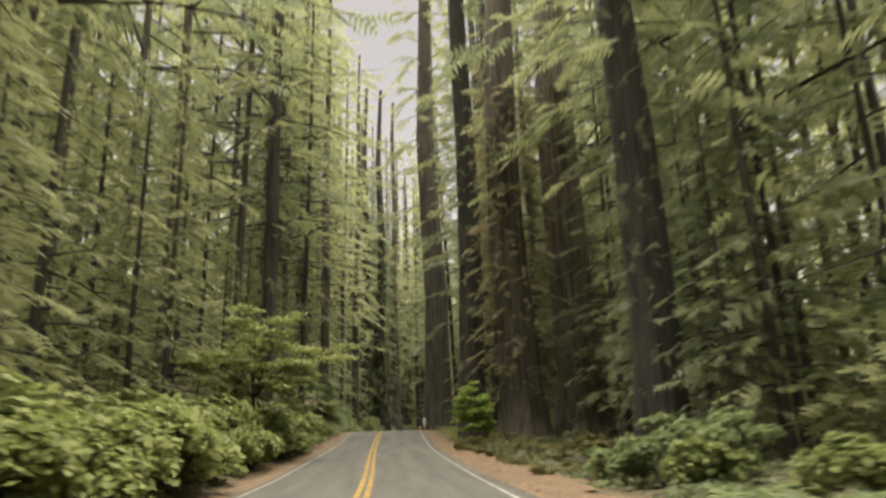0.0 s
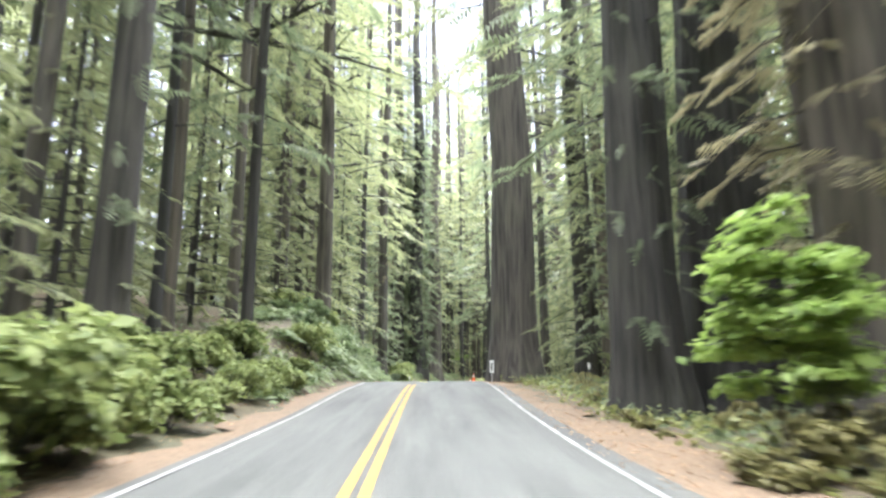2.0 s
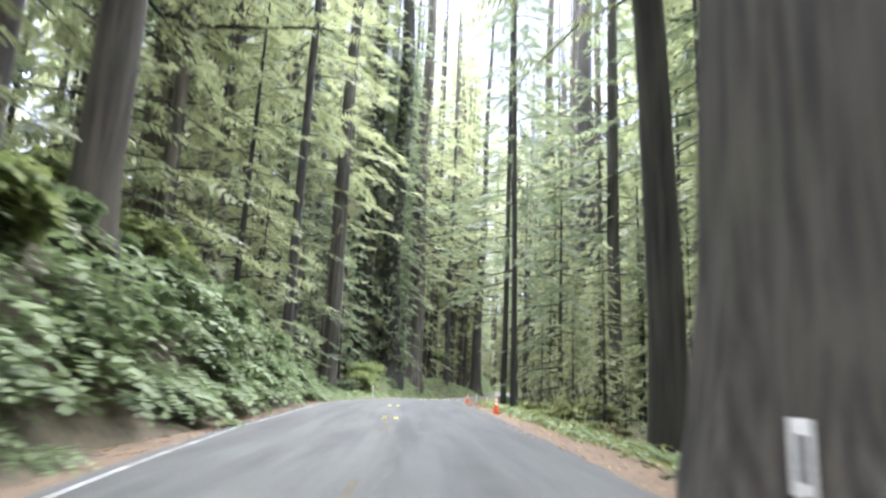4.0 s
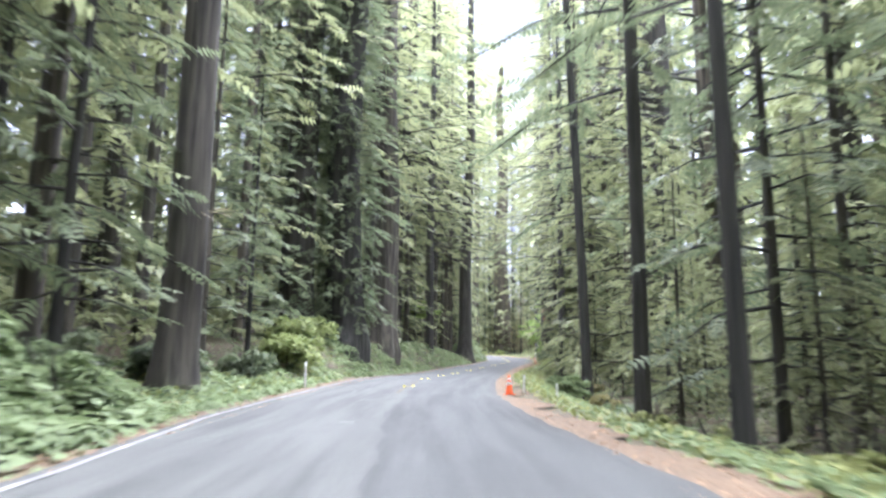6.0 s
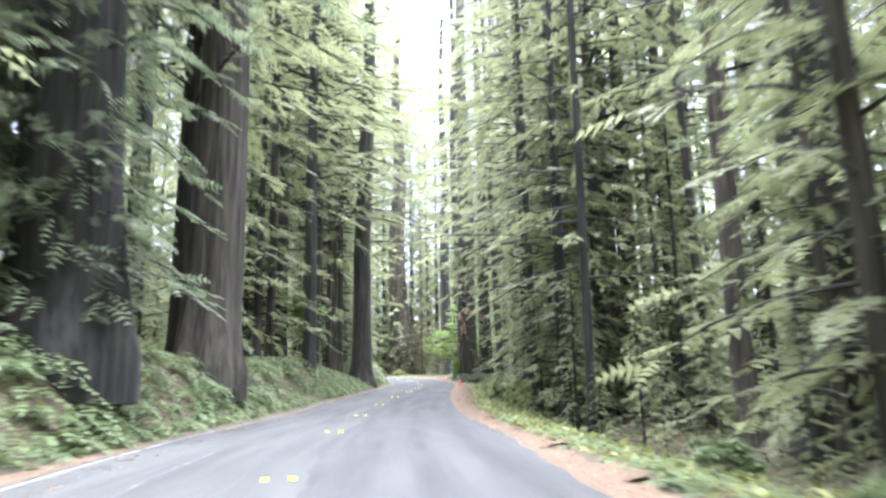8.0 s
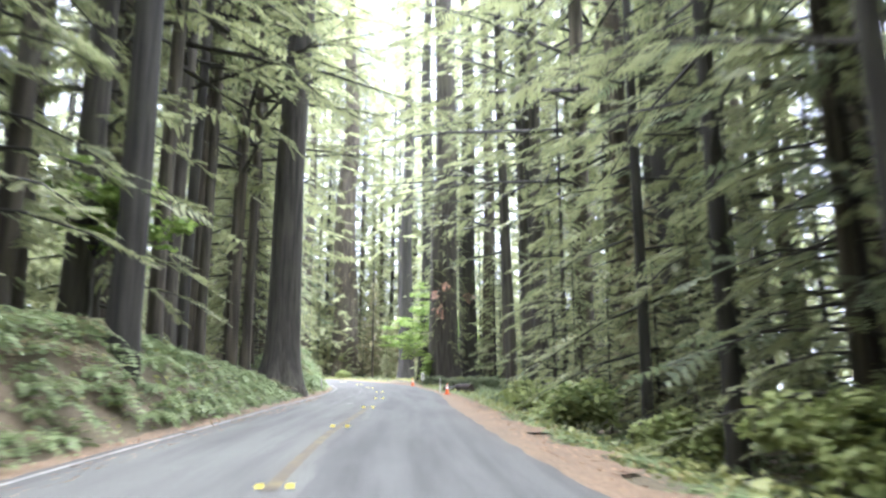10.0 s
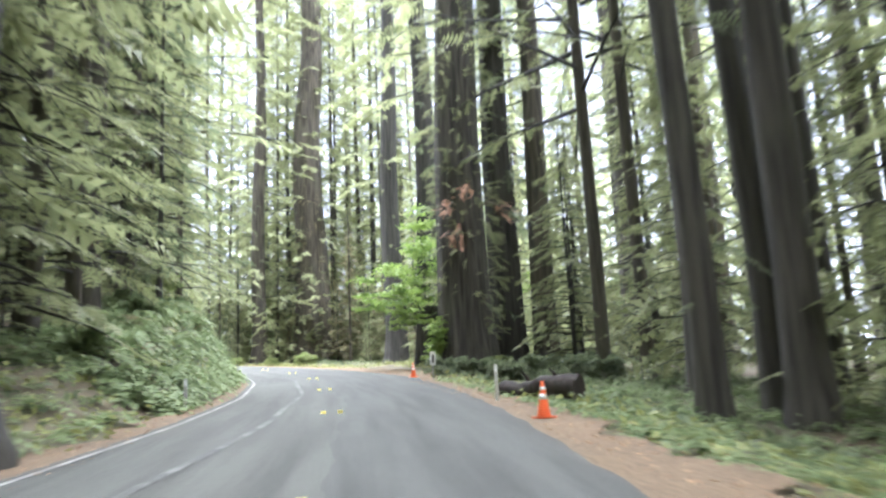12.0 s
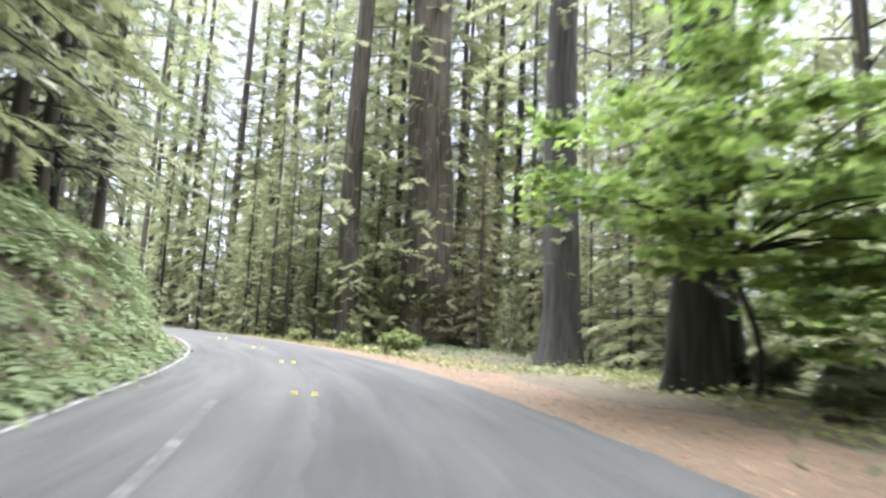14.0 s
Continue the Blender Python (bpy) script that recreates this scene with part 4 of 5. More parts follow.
# tall full-skirted trees that close the view along the road and round the bend
rt = np.random.default_rng(31)
FULL = ([at_road(s, u)[:2] for s, u in ((178, -11.0), (186, -10.2), (197, -11.4), (206, -10.6), (222, -10.0), (230, -9.4), (238, -10.6), (247, -9.6), (256, -10.4), (264, -9.2), (192, 10.6), (201, 12.0), (214, 14.0))] +
        [(rt.uniform(-40, 34), rt.uniform(284, 350)) for _ in range(70)])
kept = []
for x, y in FULL:
    off = abs(locate([x], [y])[1][0])
    if off < 8.4 or (y > 280 and off < 9.5) or (-1 < x < 23 and y < 298 and y > 255) or any((x - a) ** 2 + (y - b) ** 2 < 20 for a, b in kept) or any((x - t[0]) ** 2 + (y - t[1]) ** 2 < 6 for t in TREES) or len(kept) > 24:
        continue
    kept.append((x, y))
    v = rt.integers(0, 2)
    plant_tree(x, y, THIN_TRUNK[v], (FINE_YOUNG if y < 275 else YOUNG)[v], "tall redwood clothed in pale sprays to the ground", "forest trees", rt.uniform(0, 360), rt.uniform(1.55, 2.0) if y > 275 else rt.uniform(1.15, 1.45))


# ---- undergrowth ----
def understory():
    """Low sprays of saplings and shrubs between the trunks, too many to count."""
    pieces = []
    for i in range(1900):
        if i % 4 == 3:
            s, u = ru.uniform(-10, 320), ru.choice((-1, 1)) * ru.uniform(28, 75)
            x, y, _z = at_road(s, u)
        elif i % 3:
            s, u = ru.uniform(-10, 320), ru.choice((-1, 1)) * (9.5 + ru.exponential(13))
            x, y, _z = at_road(s, u)
        else:
            x, y = ru.uniform(-45, 60), ru.uniform(270, 380)
        s1, u1, _ = locate([x], [y])
        if abs(u1[0]) < 11.5 or (0 < u1[0] < 13 and 236 < s1[0] < 272) or (-1 < x < 22 and 255 < y < 296):
            continue
        deep = abs(u1[0]) > 27
        tall, n = ru.uniform(2, 5) if i % 2 and not deep else ru.uniform(6, 15), 26
        f, a = ru.uniform(0.1, 1, n), ru.uniform(0, 6.28, n)
        r = (0.3 + (0.3 if deep else 0.18) * tall * (1 - f)) * ru.uniform(0.2, 1.0, n)
        o = np.stack([np.cos(a) * r + x, np.sin(a) * r + y, gz(x, y) + f * tall], 1)
        d = np.stack([np.cos(a), np.sin(a), ru.uniform(-0.4, 0.3, n)], 1)
        ln = ru.uniform(0.8, 1.6, n) * (2.0 if deep else 1.0)
        pieces.append(spray_triangles(o, d, np.array((0, 0, 1.0)) + ru.normal(0, 0.4, (n, 3)), ln, ln * 0.36, 4, thick=0.9))
    tagged(new("understory", tri_mesh("understory", *join(pieces), NEEDLES)), "saplings and low shrubs between the redwood trunks", "undergrowth", kind="stuff")


understory()


def bush_lumps(width, height, count, seed, low=0.16, high=0.3):
    r2 = np.random.default_rng(seed)
    out = []
    for _ in range(count):
        a, q = r2.uniform(0, 6.28), r2.uniform(0, 1) ** 0.6
        z = height * r2.uniform(0.25, 0.8) * (1 - 0.35 * q)
        out.append((math.cos(a) * q * width * 0.7, math.sin(a) * q * width * 0.7, z, height * r2.uniform(low, high)))
    return out


BUSH = [leafy("bush_leaves", bush_lumps(1.5, 2.2, 16, 1), 1800, 0.14, BROADLEAF),
        leafy("bush_leaves", bush_lumps(1.3, 1.7, 13, 2), 1600, 0.125, BROADLEAF),
        leafy("bush_leaves", bush_lumps(1.8, 2.7, 20, 3), 2100, 0.15, BROADLEAF)]
MAPLE_BUSH = leafy("maple_bush_leaves", bush_lumps(1.25, 4.9, 46, 4, 0.06, 0.13), 4200, 0.10, MAPLE, 0.2, 0.45)
DRY_BUSH = leafy("dry_bush_leaves", bush_lumps(1.2, 1.3, 12, 5), 2200, 0.09, leaf_material("olive_brown_leaves", (0.10, 0.10, 0.035), (0.24, 0.22, 0.085), 0.5, 0.35, 0.8))


def stems(width, height, seed, count=9):
    r2 = np.random.default_rng(seed)
    pieces = []
    for _ in range(count):
        a, q = r2.uniform(0, 6.28), r2.uniform(0.3, 0.75)
        k = np.linspace(0, 1, 4)[:, None]
        pts = np.array((math.cos(a), math.sin(a), 0)) * width * q * k + np.array((0, 0, 1.0)) * height * (0.85 * k) + np.array((0, 0, -0.15))
        pieces.append(tube(pts, np.linspace(0.025, 0.008, 4), 4))
    return tri_mesh("bush_stem", *join(pieces), DARK_BARK)


STEMS = stems(1.3, 2.0, 21)


def bush(x, y, me, label, scale=1.0, turn=0.0, name="bush", category="bush", group="roadside bushes"):
    root = thing(name, x, y, gz(x, y) - 0.08, label, category, group, turn, scale)
    part_from("foliage", me, root)
    tagged(part_from("stem", STEMS, root), kind="stuff")
    return root


r3 = np.random.default_rng(5)
for s in np.arange(6, 64, 2.1):
    for row in range(2):
        u = -5.7 - 1.7 * row + r3.uniform(-0.3, 0.3) - (0.7 if s < 14 else 0) + (0.55 if s > 38 else 0.2 if s > 26 else 0)
        x, y, _z = at_road(s + r3.uniform(-0.6, 0.6), u)
        k = (0.95 if s < 45 else 0.7 if s < 54 else 0.55) * r3.uniform(0.85, 1.15) + 0.12 * row
        bush(x, y, BUSH[r3.integers(0, 3)], "leafy yellow-green roadside bush", k, r3.uniform(0, 360))
for s, u, k in ((74, -5.5, 0.8), (77, -6.0, 0.9), (80, -6.6, 0.9), (70, -5.6, 0.7), (66, -5.3, 0.6), (80, -8.9, 1.1), (86, -9.2, 1.1), (94, -9.2, 1.1), (101, -9.0, 1.0), (109, -7.8, 1.0), (140, -7.4, 0.9), (143, -8.0, 1.0), (150, -8.4, 0.9), (158, -8.2, 0.8), (245, -9.0, 0.9), (252, -10.0, 1.0), (262, -9.5, 1.0)):
    x, y, _z = at_road(s, u)
    bush(x, y, BUSH[r3.integers(0, 3)], "leafy green bush on the bank", k, r3.uniform(0, 360))
for s, u, k in ((16, 6.4, 0.8), (13, 7.8, 0.7), (10, 8.6, 0.7), (19, 7.4, 0.6), (196, 6.6, 1.0), (200, 6.4, 1.0), (204, 6.2, 1.1), (208, 6.8, 0.9), (187, 7.0, 0.8), (276, 7.0, 0.8), (283, 6.4, 0.8), (290, 6.0, 0.8), (180, 7.2, 0.9), (240, 8.2, 1.0)):
    x, y, _z = at_road(s, u)
    bush(x, y, BUSH[r3.integers(0, 3)], "low leafy green bush by the verge", k, r3.uniform(0, 360))
for s, u, k in ((28, 7.6, 0.5), (31, 6.9, 0.45), (35, 6.6, 0.5), (38, 6.2, 0.5), (40, 7.4, 0.55), (43, 8.2, 0.6), (42, 5.6, 0.5), (47, 6.6, 0.5), (51, 7.2, 0.7), (55, 6.8, 0.6), (60, 7.0, 0.7), (65, 6.4, 0.6), (70, 7.4, 0.7), (24, 8.6, 0.9), (33, 9.0, 1.0), (99, 8.0, 0.8), (107, 7.4, 0.8), (127, 7.0, 0.8), (134, 6.8, 0.8), (142, 7.2, 0.9)):
    x, y, _z = at_road(s, u)
    bush(x, y, DRY_BUSH, "low olive-brown bush among litter", k, r3.uniform(0, 360))
# shrub leaves take the needle colour that has shade painted in
DARK_BUSH = leafy("shade_toned_bush_leaves", bush_lumps(1.3, 1.9, 22, 12, 0.10, 0.2), 2000, 0.10, NEEDLES_SHADE)
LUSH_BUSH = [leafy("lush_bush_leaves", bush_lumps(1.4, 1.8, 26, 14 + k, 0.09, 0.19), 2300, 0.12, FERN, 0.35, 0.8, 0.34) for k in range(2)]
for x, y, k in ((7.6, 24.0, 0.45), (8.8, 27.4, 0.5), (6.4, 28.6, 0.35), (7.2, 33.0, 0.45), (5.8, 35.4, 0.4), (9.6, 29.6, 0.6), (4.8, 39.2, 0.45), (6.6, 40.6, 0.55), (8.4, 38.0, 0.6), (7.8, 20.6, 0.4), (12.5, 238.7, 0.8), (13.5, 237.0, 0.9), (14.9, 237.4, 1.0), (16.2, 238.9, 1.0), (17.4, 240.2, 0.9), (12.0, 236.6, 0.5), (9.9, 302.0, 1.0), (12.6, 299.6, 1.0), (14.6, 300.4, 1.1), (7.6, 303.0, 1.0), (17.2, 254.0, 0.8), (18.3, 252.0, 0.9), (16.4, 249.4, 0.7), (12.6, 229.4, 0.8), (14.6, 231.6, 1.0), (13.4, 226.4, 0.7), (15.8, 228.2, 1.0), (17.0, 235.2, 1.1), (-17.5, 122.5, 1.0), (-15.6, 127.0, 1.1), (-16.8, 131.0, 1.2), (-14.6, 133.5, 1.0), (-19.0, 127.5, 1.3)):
    bush(x, y, DARK_BUSH, "green shrub with shade put into its leaf colour", k, 47 * y)
for i, q in enumerate(np.arange(73, 119, 1.9)):
    x, y, _z = at_road(q, -5.6 - 2.6 * ((i * 0.618) % 1.0) - (0.5 if q < 80 else 0))
    bush(x, y, LUSH_BUSH[i % 2], "lush green shrub on the steep bank", 0.75 + 0.35 * ((i * 0.382) % 1.0), 75 * i)
for i, (q, u) in enumerate(((103.5, 6.4), (107, 7.0), (110.5, 6.2), (129, 6.4), (136, 5.9), (139.5, 6.6), (144, 6.0), (150, 6.4), (224, -7.4), (229, -8.6), (234, -7.8), (239, -9.4), (245, -7.6), (250, -9.0), (257, -8.2), (263, -9.6), (270, -8.4), (278, -7.8))):
    x, y, _z = at_road(q, u)
    bush(x, y, LUSH_BUSH[i % 2], "pale green shrub among ferns", (0.6, 0.8, 0.7)[i % 3], 63 * i)
for i, q in enumerate((226, 236, 244, 254, 262, 272, 284)):
    x, y, _z = at_road(q, -10.2 - 0.9 * (i % 3))
    plant_tree(x, y, THIN_TRUNK[2], FINE_YOUNG[2], "small redwood sapling on top of the fern bank", "young redwoods", 51 * i, 0.42 + 0.07 * (i % 3), name="young_redwood_tree")
bush(1.5, 44.8, MAPLE_BUSH, "bright green young maple bush", 1.0, 20, "maple_bush", group="bright maples")
bush(12.9, 240.2, MAPLE_BUSH, "bright green maple bush by the marker", 0.85, 80, "maple_bush", group="bright maples")


rw = np.random.default_rng(61)
for i in range(84):
    x, y, _z = at_road(rw.uniform(24, 60 if i < 44 else 44), 4.7 + 4.2 * rw.random() ** 1.3)
    bush(x, y, DRY_BUSH, "low brown-green weeds on the needle litter", rw.uniform(0.22, 0.42), 71 * i)
for i, (x, y, k) in enumerate(((0.9, 43.7, 0.55), (1.8, 43.9, 0.7), (2.6, 44.5, 0.75), (3.3, 43.6, 0.6), (2.4, 45.6, 0.8))):
    bush(x, y, DRY_BUSH, "olive undergrowth at the foot of the young maple", k, 53 * i)
for i, q in enumerate(np.arange(9, 56, 3.4)):
    x, y, _z = at_road(q, -6.3 - 0.5 * math.sin(q * 2.3))
    bush(x, y, LUSH_BUSH[i % 2], "shaded leafy shrub in the roadside hedge", 0.62 + 0.12 * (i % 3) - 0.2 * (q > 40), 67 * i)
for i, (q, u, k) in enumerate(((17.0, 7.4, 1.15), (18.6, 6.3, 1.0), (20.0, 7.2, 1.25), (21.6, 6.5, 1.0))):
    x, y, _z = at_road(q, u)
    bush(x, y, LUSH_BUSH[i % 2], "tall ferny green shrub beside the needle litter", k, 81 * i)
BRIGHT_BUSH = [leafy("bright_bush_leaves", bush_lumps(1.2, 1.25, 26, 33 + k, 0.09, 0.18), 2200, 0.13, GRASS, 0.35, 0.7, 0.36) for k in range(2)]
for i, (q, u, k) in enumerate(((97, 6.2, 0.8), (99.5, 5.4, 0.6), (101.5, 6.6, 1.1), (104, 5.9, 0.9), (106.5, 7.2, 1.3), (109, 6.2, 1.0), (111.5, 7.4, 1.2), (114, 6.4, 0.8), (103, 8.2, 1.4), (108, 8.8, 1.4), (117, 5.6, 0.6), (121, 5.4, 0.7))):
    x, y, _z = at_road(q, u)
    bush(x, y, BRIGHT_BUSH[i % 2], "bright yellow-green shrub on the verge", k, 61 * i)


def broadleaf_tree(name, x, y, base, arms, leaf_mat, leaves, size, label):
    """A small broad-leaved tree: trunk, spreading limbs and flat layers of leaves. arms: tip x, y, z, spread."""
    root = thing(name, x, y, gz(x, y) - 0.1, label, "tree", "small broad-leaved trees")
    fork = np.array(base, float)
    k = np.linspace(0, 1, 7)[:, None]
    sway = np.array((0.18, -0.1, 0)) * np.sin(k * 4.5)
    part_from("trunk", tri_mesh("trunk", *tube(fork * k + sway, np.linspace(0.11, 0.07, 7), 8), DARK_BARK), root)
    lumps = []
    for tip in arms:
        tip = np.array(tip, float)
        q = np.linspace(0, 1, 6)[:, None]
        pts = fork + sway[-1] + (tip[:3] - fork) * q + np.array((0, 0, 1.0)) * 0.5 * np.sin(q * 3.14)
        part_from("limb", tri_mesh("limb", *tube(pts, np.linspace(0.055, 0.012, 6), 5), DARK_BARK), root)
        for f in (0.45, 0.7, 0.9, 1.0):
            c = fork + (tip[:3] - fork) * f
            for _ in range(3):
                lumps.append((c[0] + rng.normal(0, tip[3] * 0.5), c[1] + rng.normal(0, tip[3] * 0.5), c[2] + rng.normal(0, 0.35), tip[3] * rng.uniform(0.4, 0.85)))
    part_from("crown", leafy("crown", lumps, leaves, size, leaf_mat, 0.1, 0.2, 0.75), root)
    return root


broadleaf_tree("maple_tree", 15.6, 251.6, (-0.5, -0.4, 3.2),
               ((-3.9, -4.2, 4.4, 1.4), (-3.2, -1.2, 6.2, 1.5), (-4.2, 1.2, 5.0, 1.4), (-1.0, -2.6, 8.0, 1.6), (0.9, 1.1, 8.8, 1.8), (-1.6, 2.8, 7.0, 1.6), (2.2, -2.4, 6.6, 1.6), (1.6, -3.6, 4.0, 1.4), (3.4, 0.6, 5.4, 1.6), (-0.8, -0.6, 10.4, 1.6), (2.8, -1.0, 3.2, 1.4), (-2.4, -3.0, 3.0, 1.2), (3.6, -2.6, 2.6, 1.3), (4.8, -1.0, 3.4, 1.4), (5.6, 1.4, 2.0, 1.3), (4.4, 3.2, 2.8, 1.5), (6.6, -0.6, 5.4, 1.6), (5.4, 2.4, 6.6, 1.6), (3.6, 2.6, 1.4, 1.2), (-4.8, -1.6, 4.0, 1.2)), MAPLE, 15500, 0.13, "bright green maple with layered leaves beside the dirt pullout")
broadleaf_tree("shrub_tree", -9.2, 36.5, (0.2, 0.0, 2.8),
               ((2.6, -0.8, 4.4, 1.2), (3.3, 0.6, 4.9, 1.1), (-0.6, 1.4, 5.8, 1.2), (0.6, -1.8, 6.0, 1.2), (-2.4, -0.6, 4.8, 1.2), (1.6, 0.4, 6.4, 1.1), (-1.6, -1.6, 4.0, 1.1), (2.0, -1.6, 3.4, 1.0)), BROADLEAF, 7000, 0.11, "pale leafy shrub tree above the bushes")
broadleaf_tree("shrub_tree", -9.2, 194.0, (0.3, 0.0, 2.6),
               ((1.6, -0.6, 4.4, 1.0), (2.2, 0.8, 4.0, 0.9), (-0.6, 1.2, 4.6, 1.0), (0.4, -1.4, 5.0, 1.0)), MAPLE, 3600, 0.12, "yellow-green leafy shrub tree on the bank")


def fern_mesh(fronds, pairs, seed, length=0.95):
    r2 = np.random.default_rng(seed)
    a = np.arange(fronds) * 2.4 + r2.uniform(-0.3, 0.3, fronds)
    up = r2.uniform(0.55, 1.3, fronds)
    d = np.stack([np.cos(a), np.sin(a), up], 1)
    n = np.stack([-np.cos(a) * up, -np.sin(a) * up, np.ones(fronds)], 1)
    ln = length * r2.uniform(0.75, 1.2, fronds)
    return spray_triangles(np.zeros((fronds, 3)), d, n, ln, ln * 0.15, pairs, 0.75, 0.25, 0.75)


FERNS = [tri_mesh("fern_fronds", *fern_mesh(14, 12, k), FERN) for k in range(4)]
LOW_FERN = fern_mesh(10, 6, 9)
BEDS = ((58, 80, -4.7, -7.0, 1.1), (72, 118, -5.5, -9.5, 1.6), (118, 137, -5.5, -13.0, 1.1), (137, 216, -6.0, -10.0, 1.1), (216, 224, -5.4, -9.5, 0.9), (222, 268, -4.9, -10.5, 1.2), (268, 310, -5.2, -9.0, 1.0), (84, 135, 4.5, 8.5, 1.0), (135, 186, 4.0, 8.0, 0.8), (186, 236, 4.2, 8.0, 0.75), (214, 240, 7.0, 13.0, 0.9), (10, 75, 5.2, 10.0, 0.6))
count, rest_v, rest_f, rest_n = 0, [], [], 0
rf = np.random.default_rng(3)
for s0, s1, ua, ub, k in BEDS:
    for i in range(int(abs(ub - ua) * (s1 - s0) * (3.4 if s0 in (222, 72) else 2.2 if s0 == 118 else 2.3 if ua < 0 and k > 1 else 2.0 if s0 in (84, 186, 214) else 0.9))):
        q = rf.uniform(0, 1) ** 1.5
        s, u = rf.uniform(s0, s1), ua + (ub - ua) * q
        if 0 < u and s < 80 and rf.random() < 0.55:
            continue
        x, y, _z = at_road(s, u)
        z, kk, turn = gz(x, y) + 0.04, k * rf.uniform(0.7, 1.25), rf.uniform(0, 360)
        if q < 0.42 and count < 300 and 60 < s < 262 and rf.random() < 0.3:
            ob = thing("fern", x, y, z - 0.03, "green sword fern with arching fronds", "fern", "ferns along the road", turn, kk)
            part_from("frond_rosette", FERNS[count % 4], ob)
            count += 1
        else:
            c, sn = math.cos(turn) * kk, math.sin(turn) * kk
            v = LOW_FERN[0] @ np.array(((c, sn, 0), (-sn, c, 0), (0, 0, kk))) + np.array((x, y, z - 0.03))
            rest_v.append(v)
            rest_f.append(LOW_FERN[1] + rest_n)
            rest_n += len(v)
for s, u, k in ((101, 4.9, 1.2), (103, 5.5, 1.4), (105.5, 4.8, 1.3), (107, 5.9, 1.4), (110, 5.1, 1.2), (113, 5.4, 1.3), (124, 4.6, 1.1), (127, 5.0, 1.2), (136, 4.6, 1.2), (139, 5.0, 1.3), (9, 5.8, 1.5), (10.5, 6.6, 1.7), (12, 5.6, 1.4), (13.5, 6.3, 1.6), (15, 5.9, 1.4), (16.5, 6.6, 1.5), (8, 7.0, 1.7), (219, 6.2, 1.1), (221, 6.4, 1.2), (223, 6.0, 1.0), (217, 6.6, 1.2), (225, 6.6, 1.1), (212, 5.8, 1.1), (207, 5.6, 1.2)):
    x, y, _z = at_road(s, u)
    ob = thing("fern", x, y, gz(x, y), "large bright sword fern on the verge", "fern", "ferns along the road", 57 * s, k)
    part_from("frond_rosette", FERNS[int(s) % 4], ob)
TALL_FERN, dry_v, dry_f, dry_n = fern_mesh(7, 11, 21, 1.35), [], [], 0
for s0, s1, ua, ub, n in ((222, 300, -5.6, -11.0, 330), (73, 118, -5.6, -9.5, 150), (140, 214, -6.4, -9.5, 150), (118, 138, -6.0, -11.0, 60)):
    for i in range(n):
        s, u = rf.uniform(s0, s1), ua + (ub - ua) * rf.uniform(0, 1)
        x, y, _z = at_road(s, u)
        kk, turn = rf.uniform(0.6, 1.1), rf.uniform(0, 6.28)
        c, sn = math.cos(turn) * kk, math.sin(turn) * kk
        v = TALL_FERN[0] @ np.array(((c, sn, 0), (-sn, c, 0), (0, 0, kk))) + np.array((x, y, gz(x, y) + 0.05))
        if i % 6:
            rest_v.append(v)
            rest_f.append(TALL_FERN[1] + rest_n)
            rest_n += len(v)
        else:
            dry_v.append(v)
            dry_f.append(TALL_FERN[1] + dry_n)
            dry_n += len(v)
tagged(new("withered_bracken", tri_mesh("withered_bracken", np.concatenate(dry_v), np.concatenate(dry_f), NEEDLES_DRY)), "withered brown fern fronds among green ones", "ferns", kind="stuff")
tagged(new("fern_bed", tri_mesh("fern_bed", np.concatenate(rest_v), np.concatenate(rest_f), FERN)), "dense bed of green sword ferns", "ferns", kind="stuff")


def cover(name, zones, per_metre, size, mat, label, lift, tilt):
    """Small leaves or litter strewn over strips beside the road."""
    c = []
    for s0, s1, ua, ub, f in zones:
        n = int(abs(ub - ua) * (s1 - s0) * per_metre * f)
        s, u = rf.uniform(s0, s1, n), ua + (ub - ua) * rf.uniform(0, 1, n)
        p = np.stack([np.interp(s, STATION, ROAD[:, 0]) + np.interp(s, STATION, TANGENT[:, 1]) * u, np.interp(s, STATION, ROAD[:, 1]) - np.interp(s, STATION, TANGENT[:, 0]) * u], 1)
        road_z = np.interp(s, STATION, ROAD[:, 2])
        z = np.maximum(ground_height(p[:, 0], p[:, 1]), road_z - 0.012 if lift < 0.05 else -99)
        c.append(np.column_stack([p, z + rf.uniform(0.0, 1.0, n) ** 2 * lift + 0.01]))
    c = np.concatenate(c)
    nrm = np.array((0, 0, 1.0)) + rf.normal(0, tilt, (len(c), 3))
    tagged(new(name, tri_mesh(name, *leaf_quads(c, nrm, size * rf.uniform(0.5, 1.4, len(c)), 0.45), mat)), label, "ground cover", kind="stuff")


cover("verge_plants", ((76, 186, 3.9, 7.5, 1.0), (186, 238, 4.0, 7.5, 0.7), (40, 76, 4.4, 8, 0.8), (0, 76, -5.0, -6.5, 0.6), (112, 142, -5.6, -9, 1.0), (215, 300, -4.8, -8, 0.7), (262, 310, 4.5, 9, 0.6), (238, 262, 7.4, 12, 1.0), (140, 216, -5.8, -8, 0.5)), 22, 0.10, GRASS, "pale green low plants on the verge", 0.35, 0.6)
# the growth under the trees is coloured darker to read as shade
cover("ground_leaves", ((0, 76, 5, 16, 1.3), (76, 190, 6, 16, 0.8), (186, 246, 5, 18, 2.2), (244, 300, 12, 24, 1.5), (0, 300, -6, -16, 0.8)), 7, 0.13, NEEDLES_SHADE, "low growth under the trees, its green darkened for shade", 0.4, 0.6)
